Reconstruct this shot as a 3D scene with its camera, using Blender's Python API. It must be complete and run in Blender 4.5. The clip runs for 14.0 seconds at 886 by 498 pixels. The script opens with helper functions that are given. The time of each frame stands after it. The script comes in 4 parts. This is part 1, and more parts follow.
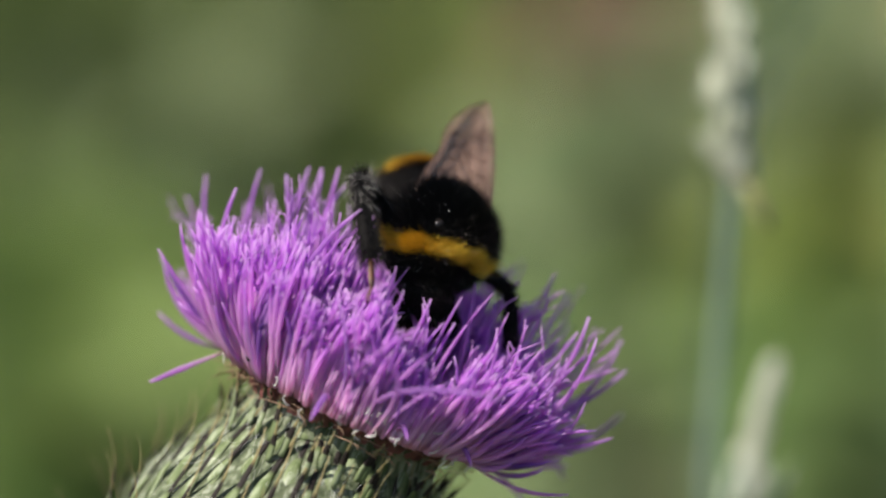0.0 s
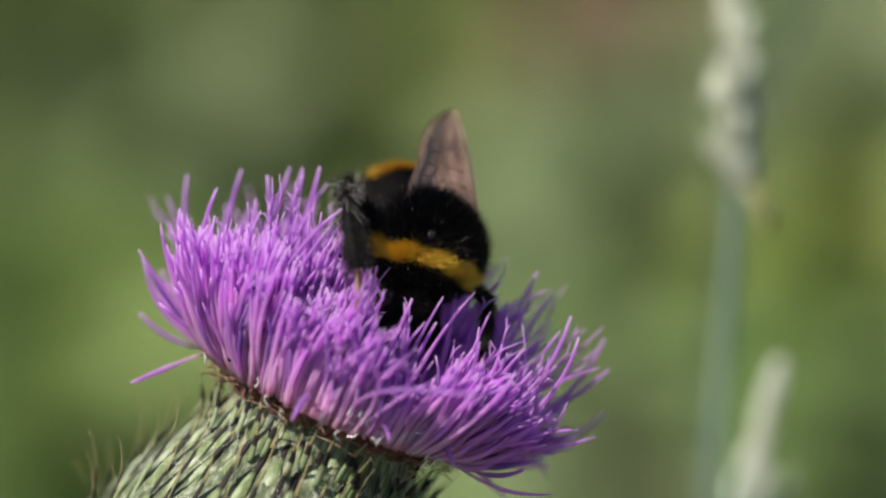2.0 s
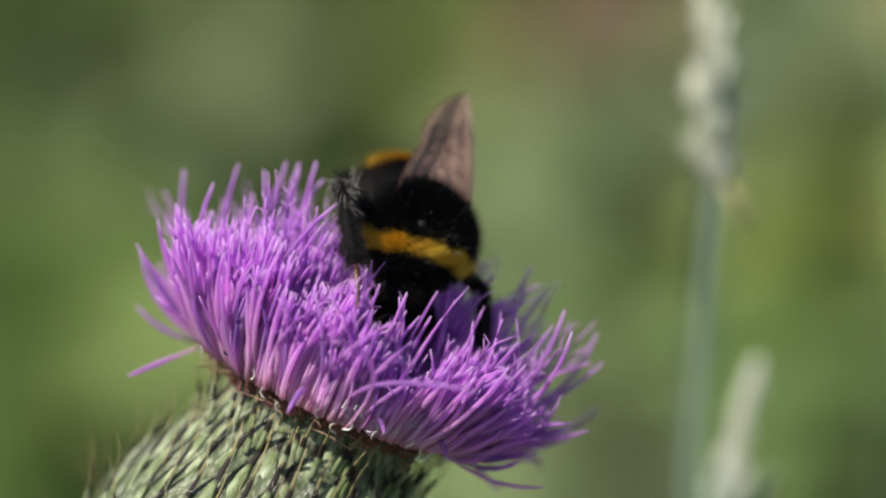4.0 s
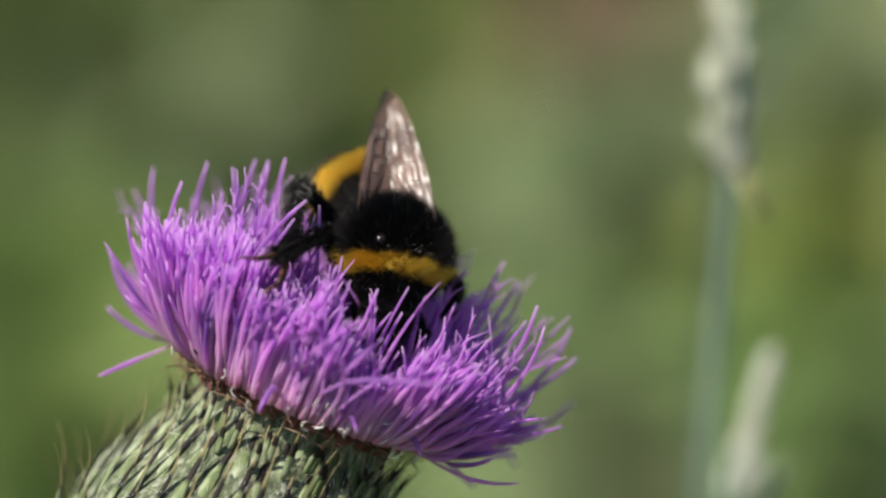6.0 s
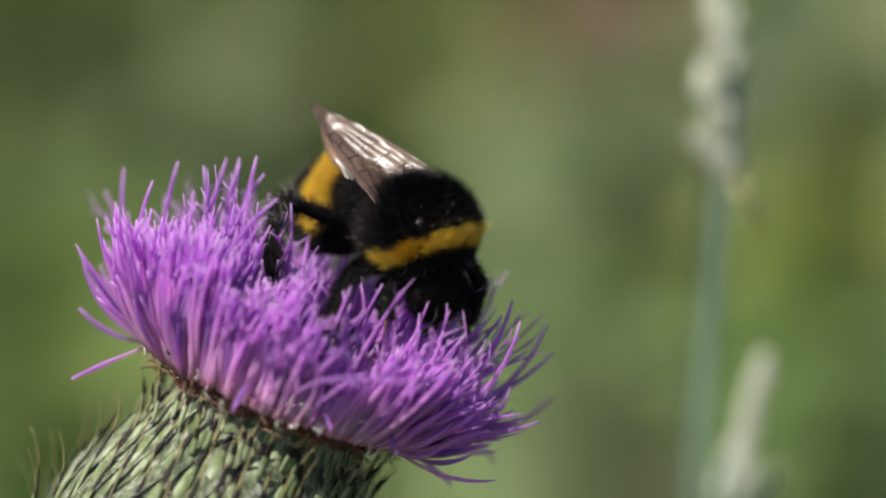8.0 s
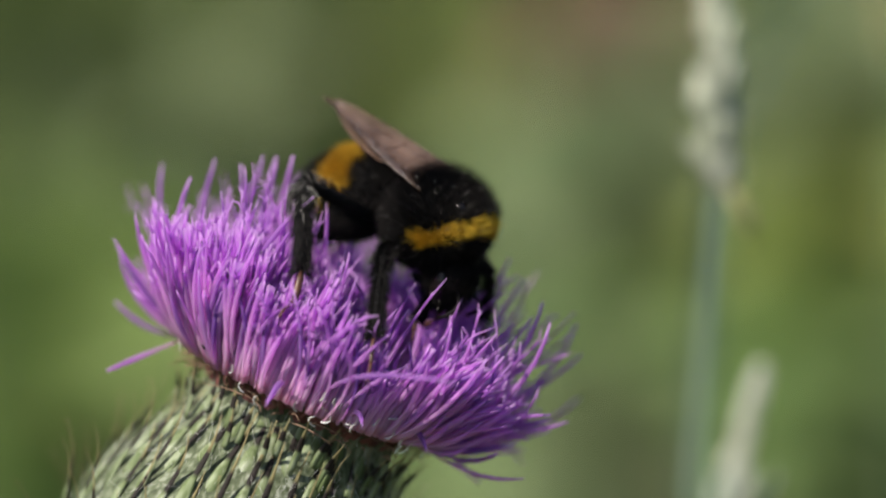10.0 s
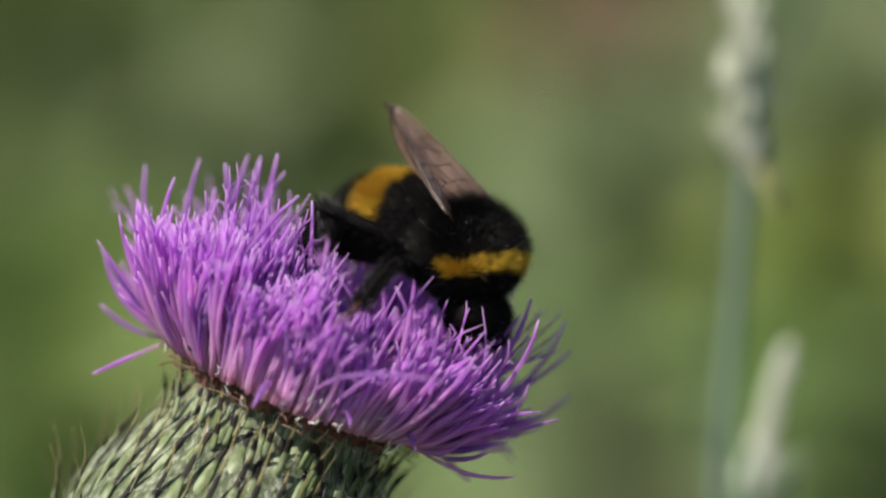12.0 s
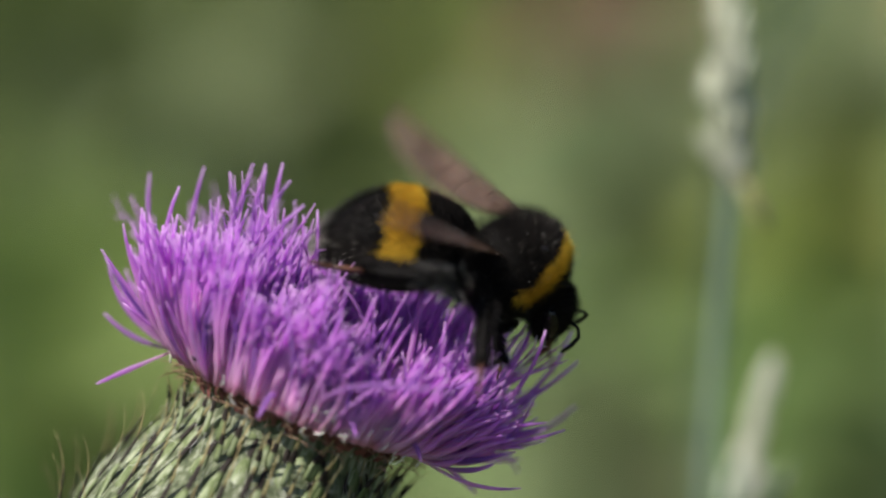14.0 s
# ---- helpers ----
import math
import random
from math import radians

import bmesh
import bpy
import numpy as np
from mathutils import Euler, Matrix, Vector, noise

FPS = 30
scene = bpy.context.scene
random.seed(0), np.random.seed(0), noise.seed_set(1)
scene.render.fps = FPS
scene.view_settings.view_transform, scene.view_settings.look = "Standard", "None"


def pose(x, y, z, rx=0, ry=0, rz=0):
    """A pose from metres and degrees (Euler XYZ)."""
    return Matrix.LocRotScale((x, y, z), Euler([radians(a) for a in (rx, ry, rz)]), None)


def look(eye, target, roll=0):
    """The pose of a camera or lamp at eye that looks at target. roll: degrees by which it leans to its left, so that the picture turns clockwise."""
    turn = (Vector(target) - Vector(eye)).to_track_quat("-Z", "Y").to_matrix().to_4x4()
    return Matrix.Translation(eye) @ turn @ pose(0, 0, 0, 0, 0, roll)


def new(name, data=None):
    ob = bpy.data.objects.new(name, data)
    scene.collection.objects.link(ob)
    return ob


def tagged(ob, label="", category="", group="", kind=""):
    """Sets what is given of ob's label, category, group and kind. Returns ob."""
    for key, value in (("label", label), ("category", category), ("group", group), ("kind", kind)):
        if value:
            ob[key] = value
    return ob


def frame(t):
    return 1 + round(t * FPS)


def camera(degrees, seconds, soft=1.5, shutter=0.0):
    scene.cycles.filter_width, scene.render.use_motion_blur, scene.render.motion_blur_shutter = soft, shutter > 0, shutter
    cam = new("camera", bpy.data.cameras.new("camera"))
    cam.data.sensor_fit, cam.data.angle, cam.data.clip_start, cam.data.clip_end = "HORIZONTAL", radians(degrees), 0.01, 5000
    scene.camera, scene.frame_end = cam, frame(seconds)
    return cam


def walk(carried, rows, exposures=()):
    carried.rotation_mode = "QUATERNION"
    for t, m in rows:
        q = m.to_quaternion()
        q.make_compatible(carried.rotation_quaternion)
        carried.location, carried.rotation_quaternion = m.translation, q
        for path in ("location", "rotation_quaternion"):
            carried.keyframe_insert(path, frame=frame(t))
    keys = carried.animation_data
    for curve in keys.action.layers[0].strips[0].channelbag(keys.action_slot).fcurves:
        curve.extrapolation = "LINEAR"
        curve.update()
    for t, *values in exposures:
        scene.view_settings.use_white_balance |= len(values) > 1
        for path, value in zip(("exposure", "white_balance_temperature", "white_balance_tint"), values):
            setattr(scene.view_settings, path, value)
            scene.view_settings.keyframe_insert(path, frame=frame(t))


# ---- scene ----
# All fine sizes below are given in millimetres.
MM = 0.001
EYE = (0.0, -0.3234, 0.7251)
AIM = (0.0, 0.0, 0.62)
cam = camera(12.0, 14.0, 2.3, 0.5)
cam.data.dof.use_dof = True
cam.data.dof.focus_distance = 0.3300
cam.data.dof.aperture_fstop = 9.0
walk(cam, [(0.0, look(EYE, AIM)), (14.0, look(EYE, AIM))], exposures=[(0.0, 0.56), (4.5, 0.56), (7.0, 0.50), (10.0, 0.45), (14.0, 0.44)])

# ---- light ----
SUN_WAY = Vector((-0.53, -0.22, 0.82)).normalized()
world = bpy.data.worlds.new("sky")
scene.world = world
world.use_nodes = True
sky = world.node_tree.nodes.new("ShaderNodeTexSky")
sky.sky_type, sky.sun_disc = "NISHITA", False
sky.sun_elevation = math.asin(SUN_WAY.z)
sky.sun_rotation = math.atan2(SUN_WAY.x, SUN_WAY.y)
world.node_tree.links.new(sky.outputs[0], world.node_tree.nodes["Background"].inputs[0])
world.node_tree.nodes["Background"].inputs[1].default_value = 0.08
sun_data = bpy.data.lights.new("sun", "SUN")
sun_data.energy, sun_data.angle, sun_data.color = 5.0, radians(0.6), (1.0, 0.95, 0.87)
sun = new("sun", sun_data)
sun.matrix_world = look(tuple(SUN_WAY * 5), (0, 0, 0))


# ---- materials ----
def shader(name):
    m = bpy.data.materials.new(name)
    m.use_nodes = True
    t = m.node_tree
    return m, t, t.nodes["Principled BSDF"]


def node(t, kind, **values):
    n = t.nodes.new(kind)
    for key, value in values.items():
        n.inputs[key].default_value = value
    return n


def ramp(t, source, stops, smooth=False):
    n = t.nodes.new("ShaderNodeValToRGB")
    n.color_ramp.interpolation = "EASE" if smooth else "LINEAR"
    while len(n.color_ramp.elements) < len(stops):
        n.color_ramp.elements.new(0.5)
    for e, (at, c) in zip(n.color_ramp.elements, stops):
        e.position, e.color = at, (*c, 1)
    t.links.new(source, n.inputs[0])
    return n.outputs[0]


def blend(t, how, fac, a, b):
    n = t.nodes.new("ShaderNodeMix")
    n.data_type, n.blend_type = "RGBA", how
    for socket, value in ((n.inputs[0], fac), (n.inputs[6], a), (n.inputs[7], b)):
        if hasattr(value, "links"):
            t.links.new(value, socket)
        else:
            socket.default_value = value
    return n.outputs[2]


def noise_of(t, scale, detail=3.0, space="Object"):
    c = t.nodes.new("ShaderNodeTexCoord")
    n = node(t, "ShaderNodeTexNoise", Scale=scale, Detail=detail)
    t.links.new(c.outputs[space], n.inputs["Vector"])
    return n.outputs[0]


def bump(t, p, height, distance, strength=0.5):
    n = node(t, "ShaderNodeBump", Strength=strength, Distance=distance)
    t.links.new(height, n.inputs["Height"])
    t.links.new(n.outputs[0], p.inputs["Normal"])


def attribute(t, name):
    n = t.nodes.new("ShaderNodeAttribute")
    n.attribute_name = name
    return n.outputs["Fac"]


def see_through(t, p, amount, tint):
    """Lets part of the light pass, as petals and leaves do."""
    out = t.nodes["Material Output"]
    tr = t.nodes.new("ShaderNodeBsdfTranslucent")
    if hasattr(tint, "links"):
        t.links.new(tint, tr.inputs[0])
    else:
        tr.inputs[0].default_value = (*tint, 1)
    mix = t.nodes.new("ShaderNodeMixShader")
    mix.inputs[0].default_value = amount
    t.links.new(p.outputs[0], mix.inputs[1])
    t.links.new(tr.outputs[0], mix.inputs[2])
    t.links.new(mix.outputs[0], out.inputs[0])


def floret_material():
    """Lilac corolla: pale pink at the foot, violet above, a pale tip; each one a little different."""
    m, t, p = shader("floret_lilac")
    light = ramp(t, attribute(t, "along"), [(0.0, (0.94, 0.60, 0.74)), (0.16, (0.96, 0.70, 0.90)), (0.42, (0.94, 0.58, 0.92)), (0.7, (0.89, 0.46, 0.92)), (0.9, (0.78, 0.35, 0.88)), (1.0, (0.90, 0.62, 0.94))])
    deep = ramp(t, attribute(t, "along"), [(0.0, (0.84, 0.54, 0.74)), (0.22, (0.60, 0.24, 0.66)), (0.42, (0.26, 0.085, 0.48)), (0.65, (0.26, 0.085, 0.50)), (0.85, (0.56, 0.25, 0.72)), (1.0, (0.80, 0.56, 0.86))])
    c = blend(t, "MIX", attribute(t, "tone"), light, deep)
    mottled = ramp(t, noise_of(t, 900.0, 2.0), [(0.3, (0.88, 0.86, 0.90)), (0.7, (1, 1, 1))])
    c = blend(t, "MULTIPLY", 0.8, c, mottled)
    t.links.new(c, p.inputs["Base Color"])
    p.inputs["Roughness"].default_value = 0.36
    p.inputs["Specular IOR Level"].default_value = 0.5
    bump(t, p, noise_of(t, 2500.0, 2.0), 0.00005, 0.4)
    see_through(t, p, 0.68, c)
    return m


def plain(name, a, b, scale, rough, relief=0.0, through_light=0.0, gloss=0.5):
    m, t, p = shader(name)
    c = ramp(t, noise_of(t, scale, 4.0), [(0.3, a), (0.7, b)])
    t.links.new(c, p.inputs["Base Color"])
    p.inputs["Roughness"].default_value = rough
    p.inputs["Specular IOR Level"].default_value = gloss
    if relief:
        bump(t, p, noise_of(t, scale * 4, 3.0), relief, 0.6)
    if through_light:
        see_through(t, p, through_light, c)
    return m


def bract_material():
    """Downy pale green bract with a dark lance-shaped mark and a straw-coloured spine."""
    m, t, p = shader("bract_green")
    c = t.nodes.new("ShaderNodeTexCoord")
    stretch = t.nodes.new("ShaderNodeMapping")
    stretch.inputs["Scale"].default_value = (1.0, 1.0, 0.12)
    t.links.new(c.outputs["Object"], stretch.inputs[0])
    n = node(t, "ShaderNodeTexNoise", Scale=1600.0, Detail=4.0)
    t.links.new(stretch.outputs[0], n.inputs["Vector"])
    fibre = ramp(t, n.outputs[0], [(0.32, (0.11, 0.14, 0.055)), (0.50, (0.225, 0.26, 0.14)), (0.70, (0.47, 0.49, 0.38))])
    patch = ramp(t, noise_of(t, 140.0, 2.0), [(0.35, (0.6, 0.66, 0.5)), (0.65, (1, 1, 1))])
    body = blend(t, "MULTIPLY", 1.0, fibre, patch)
    tip = ramp(t, attribute(t, "along"), [(0.0, (0.016, 0.013, 0.011)), (0.62, (0.022, 0.016, 0.013)), (0.68, (0.20, 0.17, 0.075)), (1.0, (0.42, 0.34, 0.17))])
    upper = ramp(t, attribute(t, "along"), [(0.37, (0, 0, 0)), (0.42, (1, 1, 1))])
    c = blend(t, "MIX", upper, body, tip)
    t.links.new(c, p.inputs["Base Color"])
    p.inputs["Roughness"].default_value = 0.7
    p.inputs["Specular IOR Level"].default_value = 0.2
    bump(t, p, n.outputs[0], 0.00012, 0.6)
    return m


def bulb_material():
    """Green skin of the head under pale streaks of cobwebby down."""
    m, t, p = shader("involucre_down")
    c = t.nodes.new("ShaderNodeTexCoord")
    stretch = t.nodes.new("ShaderNodeMapping")
    stretch.inputs["Scale"].default_value = (1.0, 1.0, 0.16)
    t.links.new(c.outputs["Object"], stretch.inputs[0])
    n = node(t, "ShaderNodeTexNoise", Scale=2400.0, Detail=4.0)
    t.links.new(stretch.outputs[0], n.inputs["Vector"])
    fibre = ramp(t, n.outputs[0], [(0.34, (0.05, 0.065, 0.025)), (0.50, (0.13, 0.15, 0.08)), (0.70, (0.42, 0.43, 0.35))])
    patch = ramp(t, noise_of(t, 160.0, 2.0), [(0.35, (0.55, 0.6, 0.45)), (0.65, (1, 1, 1))])
    c = blend(t, "MULTIPLY", 1.0, fibre, patch)
    t.links.new(c, p.inputs["Base Color"])
    p.inputs["Roughness"].default_value = 0.75
    bump(t, p, n.outputs[0], 0.00025, 0.7)
    return m


def hair_material(name, root, tip, rough=0.8):
    m, t, p = shader(name)
    g = t.nodes.new("ShaderNodeNewGeometry")
    c = ramp(t, attribute(t, "along"), [(0.0, root), (1.0, tip)])
    v = ramp(t, g.outputs["Random Per Island"], [(0.0, (0.65, 0.62, 0.6)), (1.0, (1.0, 1.0, 1.0))])
    c = blend(t, "MULTIPLY", 1.0, c, v)
    t.links.new(c, p.inputs["Base Color"])
    p.inputs["Roughness"].default_value = rough
    p.inputs["Specular IOR Level"].default_value = 0.12
    return m


def wing_material():
    """Smoky brown membrane, thin and glossy, with a fine crinkle."""
    m, t, p = shader("wing_membrane")
    c = ramp(t, noise_of(t, 260.0, 3.0), [(0.32, (0.085, 0.048, 0.034)), (0.68, (0.25, 0.155, 0.115))])
    t.links.new(c, p.inputs["Base Color"])
    p.inputs["Roughness"].default_value = 0.36
    p.inputs["Coat Weight"].default_value = 0.35
    p.inputs["Coat Roughness"].default_value = 0.24
    p.inputs["Alpha"].default_value = 0.5
    bump(t, p, noise_of(t, 240.0, 2.0), 0.0005, 0.8)
    return m


def blade_material(name, low, mid, high, patch_scale=5.0):
    """Leaves and blades: each one takes its own green, with broad drifts of dry and lush growth."""
    m, t, p = shader(name)
    g = t.nodes.new("ShaderNodeNewGeometry")
    c = ramp(t, g.outputs["Random Per Island"], [(0.0, low), (0.5, mid), (1.0, high)])
    drift = ramp(t, noise_of(t, patch_scale, 2.0), [(0.35, (0.62, 0.72, 0.55)), (0.65, (1.2, 1.05, 0.95))])
    c = blend(t, "MULTIPLY", 0.8, c, drift)
    t.links.new(c, p.inputs["Base Color"])
    p.inputs["Roughness"].default_value = 0.55
    p.inputs["Specular IOR Level"].default_value = 0.25
    see_through(t, p, 0.3, c)
    return m


FLORET = floret_material()
BRACT = bract_material()
BULB = bulb_material()
STEM = plain("stem_green", (0.16, 0.24, 0.09), (0.30, 0.36, 0.18), 200.0, 0.6, 0.0002)
CHAFF = plain("chaff_rusty", (0.05, 0.020, 0.015), (0.34, 0.12, 0.11), 420.0, 0.6, 0.0, 0.25)
FIBRE = plain("dry_fibre", (0.20, 0.10, 0.06), (0.38, 0.24, 0.15), 500.0, 0.6, 0.0, 0.2)
DOWN = plain("white_down", (0.75, 0.72, 0.66), (0.85, 0.82, 0.78), 400.0, 0.6)
SKIN = plain("cuticle_black", (0.005, 0.0045, 0.0045), (0.012, 0.010, 0.009), 900.0, 0.7, 0.00004, gloss=0.12)
FOOT = plain("cuticle_rusty", (0.06, 0.024, 0.014), (0.15, 0.058, 0.028), 900.0, 0.45)
EYE_BLACK = plain("eye_black", (0.01, 0.008, 0.007), (0.02, 0.015, 0.012), 3000.0, 0.22)
FUR_BLACK = hair_material("fur_black", (0.005, 0.0045, 0.0045), (0.021, 0.018, 0.017))
FUR_GOLD = hair_material("fur_gold", (0.66, 0.35, 0.015), (0.95, 0.66, 0.08))
FUR_WHITE = hair_material("fur_white", (0.05, 0.045, 0.04), (0.74, 0.71, 0.66))
FUR_GREY = hair_material("fur_grey", (0.04, 0.036, 0.032), (0.68, 0.65, 0.60))
WING = wing_material()
VEIN = plain("wing_vein", (0.03, 0.016, 0.01), (0.07, 0.035, 0.02), 900.0, 0.3)
POLLEN = plain("pollen_white", (0.75, 0.72, 0.65), (0.85, 0.83, 0.78), 900.0, 0.7)
HUSK = plain("husk_pale", (0.54, 0.57, 0.40), (0.78, 0.78, 0.65), 160.0, 0.6, 0.0, 0.25)
HUSK_STEM = plain("grass_stem_blue", (0.16, 0.24, 0.17), (0.23, 0.31, 0.22), 90.0, 0.5)
ANTHER = plain("anther_yellow", (0.40, 0.37, 0.15), (0.52, 0.47, 0.24), 300.0, 0.6)
SOIL = plain("soil_and_thatch", (0.05, 0.05, 0.022), (0.13, 0.12, 0.055), 9.0, 0.9, 0.004)
BLADE = blade_material("meadow_blades", (0.075, 0.115, 0.028), (0.115, 0.165, 0.045), (0.18, 0.205, 0.078))


# ---- mesh tools ----
class Shape:
    """Gathers points, faces and a value along each strand, then makes one mesh of them."""

    def __init__(self):
        self.points, self.faces, self.along, self.tone = [], [], [], []

    def tube(self, path, radii, sides=5, tone=0.0, flat=1.0, start=0.0, end=1.0, across=None):
        first = len(self.points)
        side = across
        for i, p in enumerate(path):
            ahead = (path[min(i + 1, len(path) - 1)] - path[max(i - 1, 0)])
            ahead = ahead.normalized() if ahead.length > 1e-9 else Vector((0, 0, 1))
            if side is None:
                side = ahead.cross(Vector((0.31, 0.87, 0.21))).normalized()
            side = (side - ahead * side.dot(ahead)).normalized()
            other = ahead.cross(side)
            for k in range(sides):
                a = 2 * math.pi * k / sides
                self.points.append(p + side * (math.cos(a) * radii[i]) + other * (math.sin(a) * radii[i] * flat))
                self.along.append(start + (end - start) * i / (len(path) - 1))
                self.tone.append(tone)
            if i:
                for k in range(sides):
                    a, b = first + (i - 1) * sides + k, first + (i - 1) * sides + (k + 1) % sides
                    self.faces.append((a, b, b + sides, a + sides))
        self.faces.append(tuple(first + k for k in reversed(range(sides))))
        last = first + (len(path) - 1) * sides
        self.faces.append(tuple(last + k for k in range(sides)))

    def strip(self, path, widths, across, tone=0.0):
        """A narrow band along the path, keeled along its middle."""
        first = len(self.points)
        n = len(path) - 1
        for i, p in enumerate(path):
            ahead = (path[min(i + 1, n)] - path[max(i - 1, 0)]).normalized()
            side = (across - ahead * across.dot(ahead)).normalized()
            lift = side.cross(ahead) * (widths[i] * 0.35)
            for q in (p - side * widths[i], p - lift, p + side * widths[i]):
                self.points.append(q)
                self.along.append(i / n)
                self.tone.append(tone)
            if i:
                a = first + 3 * (i - 1)
                self.faces += [(a, a + 1, a + 4, a + 3), (a + 1, a + 2, a + 5, a + 4)]

    def hair(self, foot, way, length, width, bend):
        side = way.cross(Vector((0.36, 0.48, 0.8)))
        if side.length < 1e-6:
            side = Vector((1, 0, 0))
        side = side.normalized() * width
        a = len(self.points)
        mid = foot + way * (length * 0.55) + bend * (length * 0.12)
        tip = foot + way * length + bend * (length * 0.42)
        self.points += [foot - side, foot + side, mid + side * 0.7, mid - side * 0.7, tip]
        self.along += [0.0, 0.0, 0.55, 0.55, 1.0]
        self.tone += [0.0] * 5
        self.faces += [(a, a + 1, a + 2, a + 3), (a + 3, a + 2, a + 4)]

    def mesh(self, name, material, smooth=True, scale=MM):
        me = bpy.data.meshes.new(name)
        me.from_pydata([tuple(p * scale) for p in self.points], [], self.faces)
        for key, values in (("along", self.along), ("tone", self.tone)):
            if len(values) == len(self.points):
                me.attributes.new(key, "FLOAT", "POINT").data.foreach_set("value", values)
        me.materials.append(material)
        me.polygons.foreach_set("use_smooth", [smooth] * len(me.polygons))
        me.update()
        return me


def part(name, shape, material, parent, label="", smooth=True):
    ob = new(name, shape.mesh(name, material, smooth))
    ob.parent = parent
    if label:
        tagged(ob, label)
    return ob


def thing(name, label, category, group="", kind=""):
    return tagged(new(name), label, category, group, kind)


def lathe(shape, profile, sides, ripple=0.0):
    """A round body from (radius, height) rings."""
    first = len(shape.points)
    for i, (r, z) in enumerate(profile):
        for k in range(sides):
            a = 2 * math.pi * k / sides
            q = r * (1 + ripple * noise.noise(Vector((math.cos(a) * 3, math.sin(a) * 3, z * 0.4))))
            shape.points.append(Vector((q * math.cos(a), q * math.sin(a), z)))
        if i:
            for k in range(sides):
                a, b = first + (i - 1) * sides + k, first + (i - 1) * sides + (k + 1) % sides
                shape.faces.append((a, a + sides, b + sides, b))


def along_table(table, x):
    for (xa, ya), (xb, yb) in zip(table, table[1:]):
        if x <= xb:
            return ya + (yb - ya) * (x - xa) / (xb - xa)
    return table[-1][1]


# ---- ground and meadow ----
def build_ground():
    bm = bmesh.new()
    n = 48
    grid = []
    for i in range(n + 1):
        row = []
        for j in range(n + 1):
            u, v = i / n * 2 - 1, j / n * 2 - 1
            x, y = 150 * u * abs(u) ** 3, 150 * v * abs(v) ** 3
            row.append(bm.verts.new((x, y, 0.02 * noise.noise(Vector((x, y, 0))))))
        grid.append(row)
    for i in range(n):
        for j in range(n):
            bm.faces.new((grid[i][j], grid[i + 1][j], grid[i + 1][j + 1], grid[i][j + 1]))
    me = bpy.data.meshes.new("ground")
    bm.to_mesh(me)
    bm.free()
    me.materials.append(SOIL)
    tagged(new("ground", me), "dark soil with dry thatch under a summer meadow", "ground", kind="structure")


def build_meadow():
    rnd = random.Random(11)
    s = Shape()
    for i in range(9000):
        y = 0.55 + 3.2 * rnd.random() ** 1.3
        x = rnd.uniform(-1, 1) * (0.16 + 0.22 * (y + 0.35))
        h = rnd.uniform(0.16, 0.31)
        lean = Vector((rnd.gauss(0, 0.35), rnd.gauss(0, 0.35), 0)) * h
        foot = Vector((x, y, -0.01))
        path = [foot + Vector((0, 0, h * f)) + lean * f * f for f in (0, 0.4, 0.75, 1.0)]
        w = rnd.uniform(0.0018, 0.0045)
        s.strip(path, [w, w * 0.9, w * 0.6, w * 0.1], Vector((math.cos(i), math.sin(i), 0)))
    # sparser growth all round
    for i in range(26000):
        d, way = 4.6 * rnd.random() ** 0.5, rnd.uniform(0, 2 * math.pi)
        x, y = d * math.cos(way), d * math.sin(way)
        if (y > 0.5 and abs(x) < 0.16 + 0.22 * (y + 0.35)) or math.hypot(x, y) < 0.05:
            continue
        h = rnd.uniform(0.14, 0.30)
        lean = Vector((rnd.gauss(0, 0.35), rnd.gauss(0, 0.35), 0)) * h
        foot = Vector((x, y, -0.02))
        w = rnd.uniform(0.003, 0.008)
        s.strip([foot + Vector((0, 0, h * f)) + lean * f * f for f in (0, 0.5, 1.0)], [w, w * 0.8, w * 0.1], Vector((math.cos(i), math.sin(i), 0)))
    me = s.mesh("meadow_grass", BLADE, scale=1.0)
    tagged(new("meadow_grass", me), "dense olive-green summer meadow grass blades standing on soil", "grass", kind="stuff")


def meadow_plant(x, y, z, spread, leaf, count, colour, label, seed):
    """A herb on its own stalk: a loose head of leaves at height z."""
    rnd = random.Random(seed)
    root = thing("meadow_plant", label, "plant", "meadow plants")
    root.location = (x, y, 0)
    s = Shape()
    s.tube([Vector((0, 0, z * 1000 * f)) + Vector((math.sin(f * 4 + seed) * 8 * f * (1 - f), 0, 0)) for f in (-0.02, 0.25, 0.5, 0.75, 1.0)], [2.2, 2.0, 1.8, 1.5, 0.8], 6)
    part("stalk", s, STEM, root)
    s = Shape()
    for i in range(count):
        d = Vector((rnd.gauss(0, 1), rnd.gauss(0, 1), rnd.gauss(0, 0.9))).normalized()
        r = spread * 1000 * rnd.random() ** 0.45
        foot = Vector((0, 0, z * 1000)) + d * r * 0.6
        way = (d + Vector((0, 0, 0.3)) + Vector((rnd.gauss(0, 0.4), rnd.gauss(0, 0.4), rnd.gauss(0, 0.4)))).normalized()
        size = leaf * 1000 * rnd.uniform(0.6, 1.2)
        across = way.cross(Vector((0.2, -0.4, 1))).normalized()
        droop = Vector((0, 0, -0.35 * size))
        path = [foot + way * size * f + droop * f * f for f in (0, 0.3, 0.6, 0.85, 1.0)]
        s.strip(path, [size * q for q in (0.03, 0.2, 0.23, 0.12, 0.01)], across)
    part("leaves", s, colour, root)
    return root


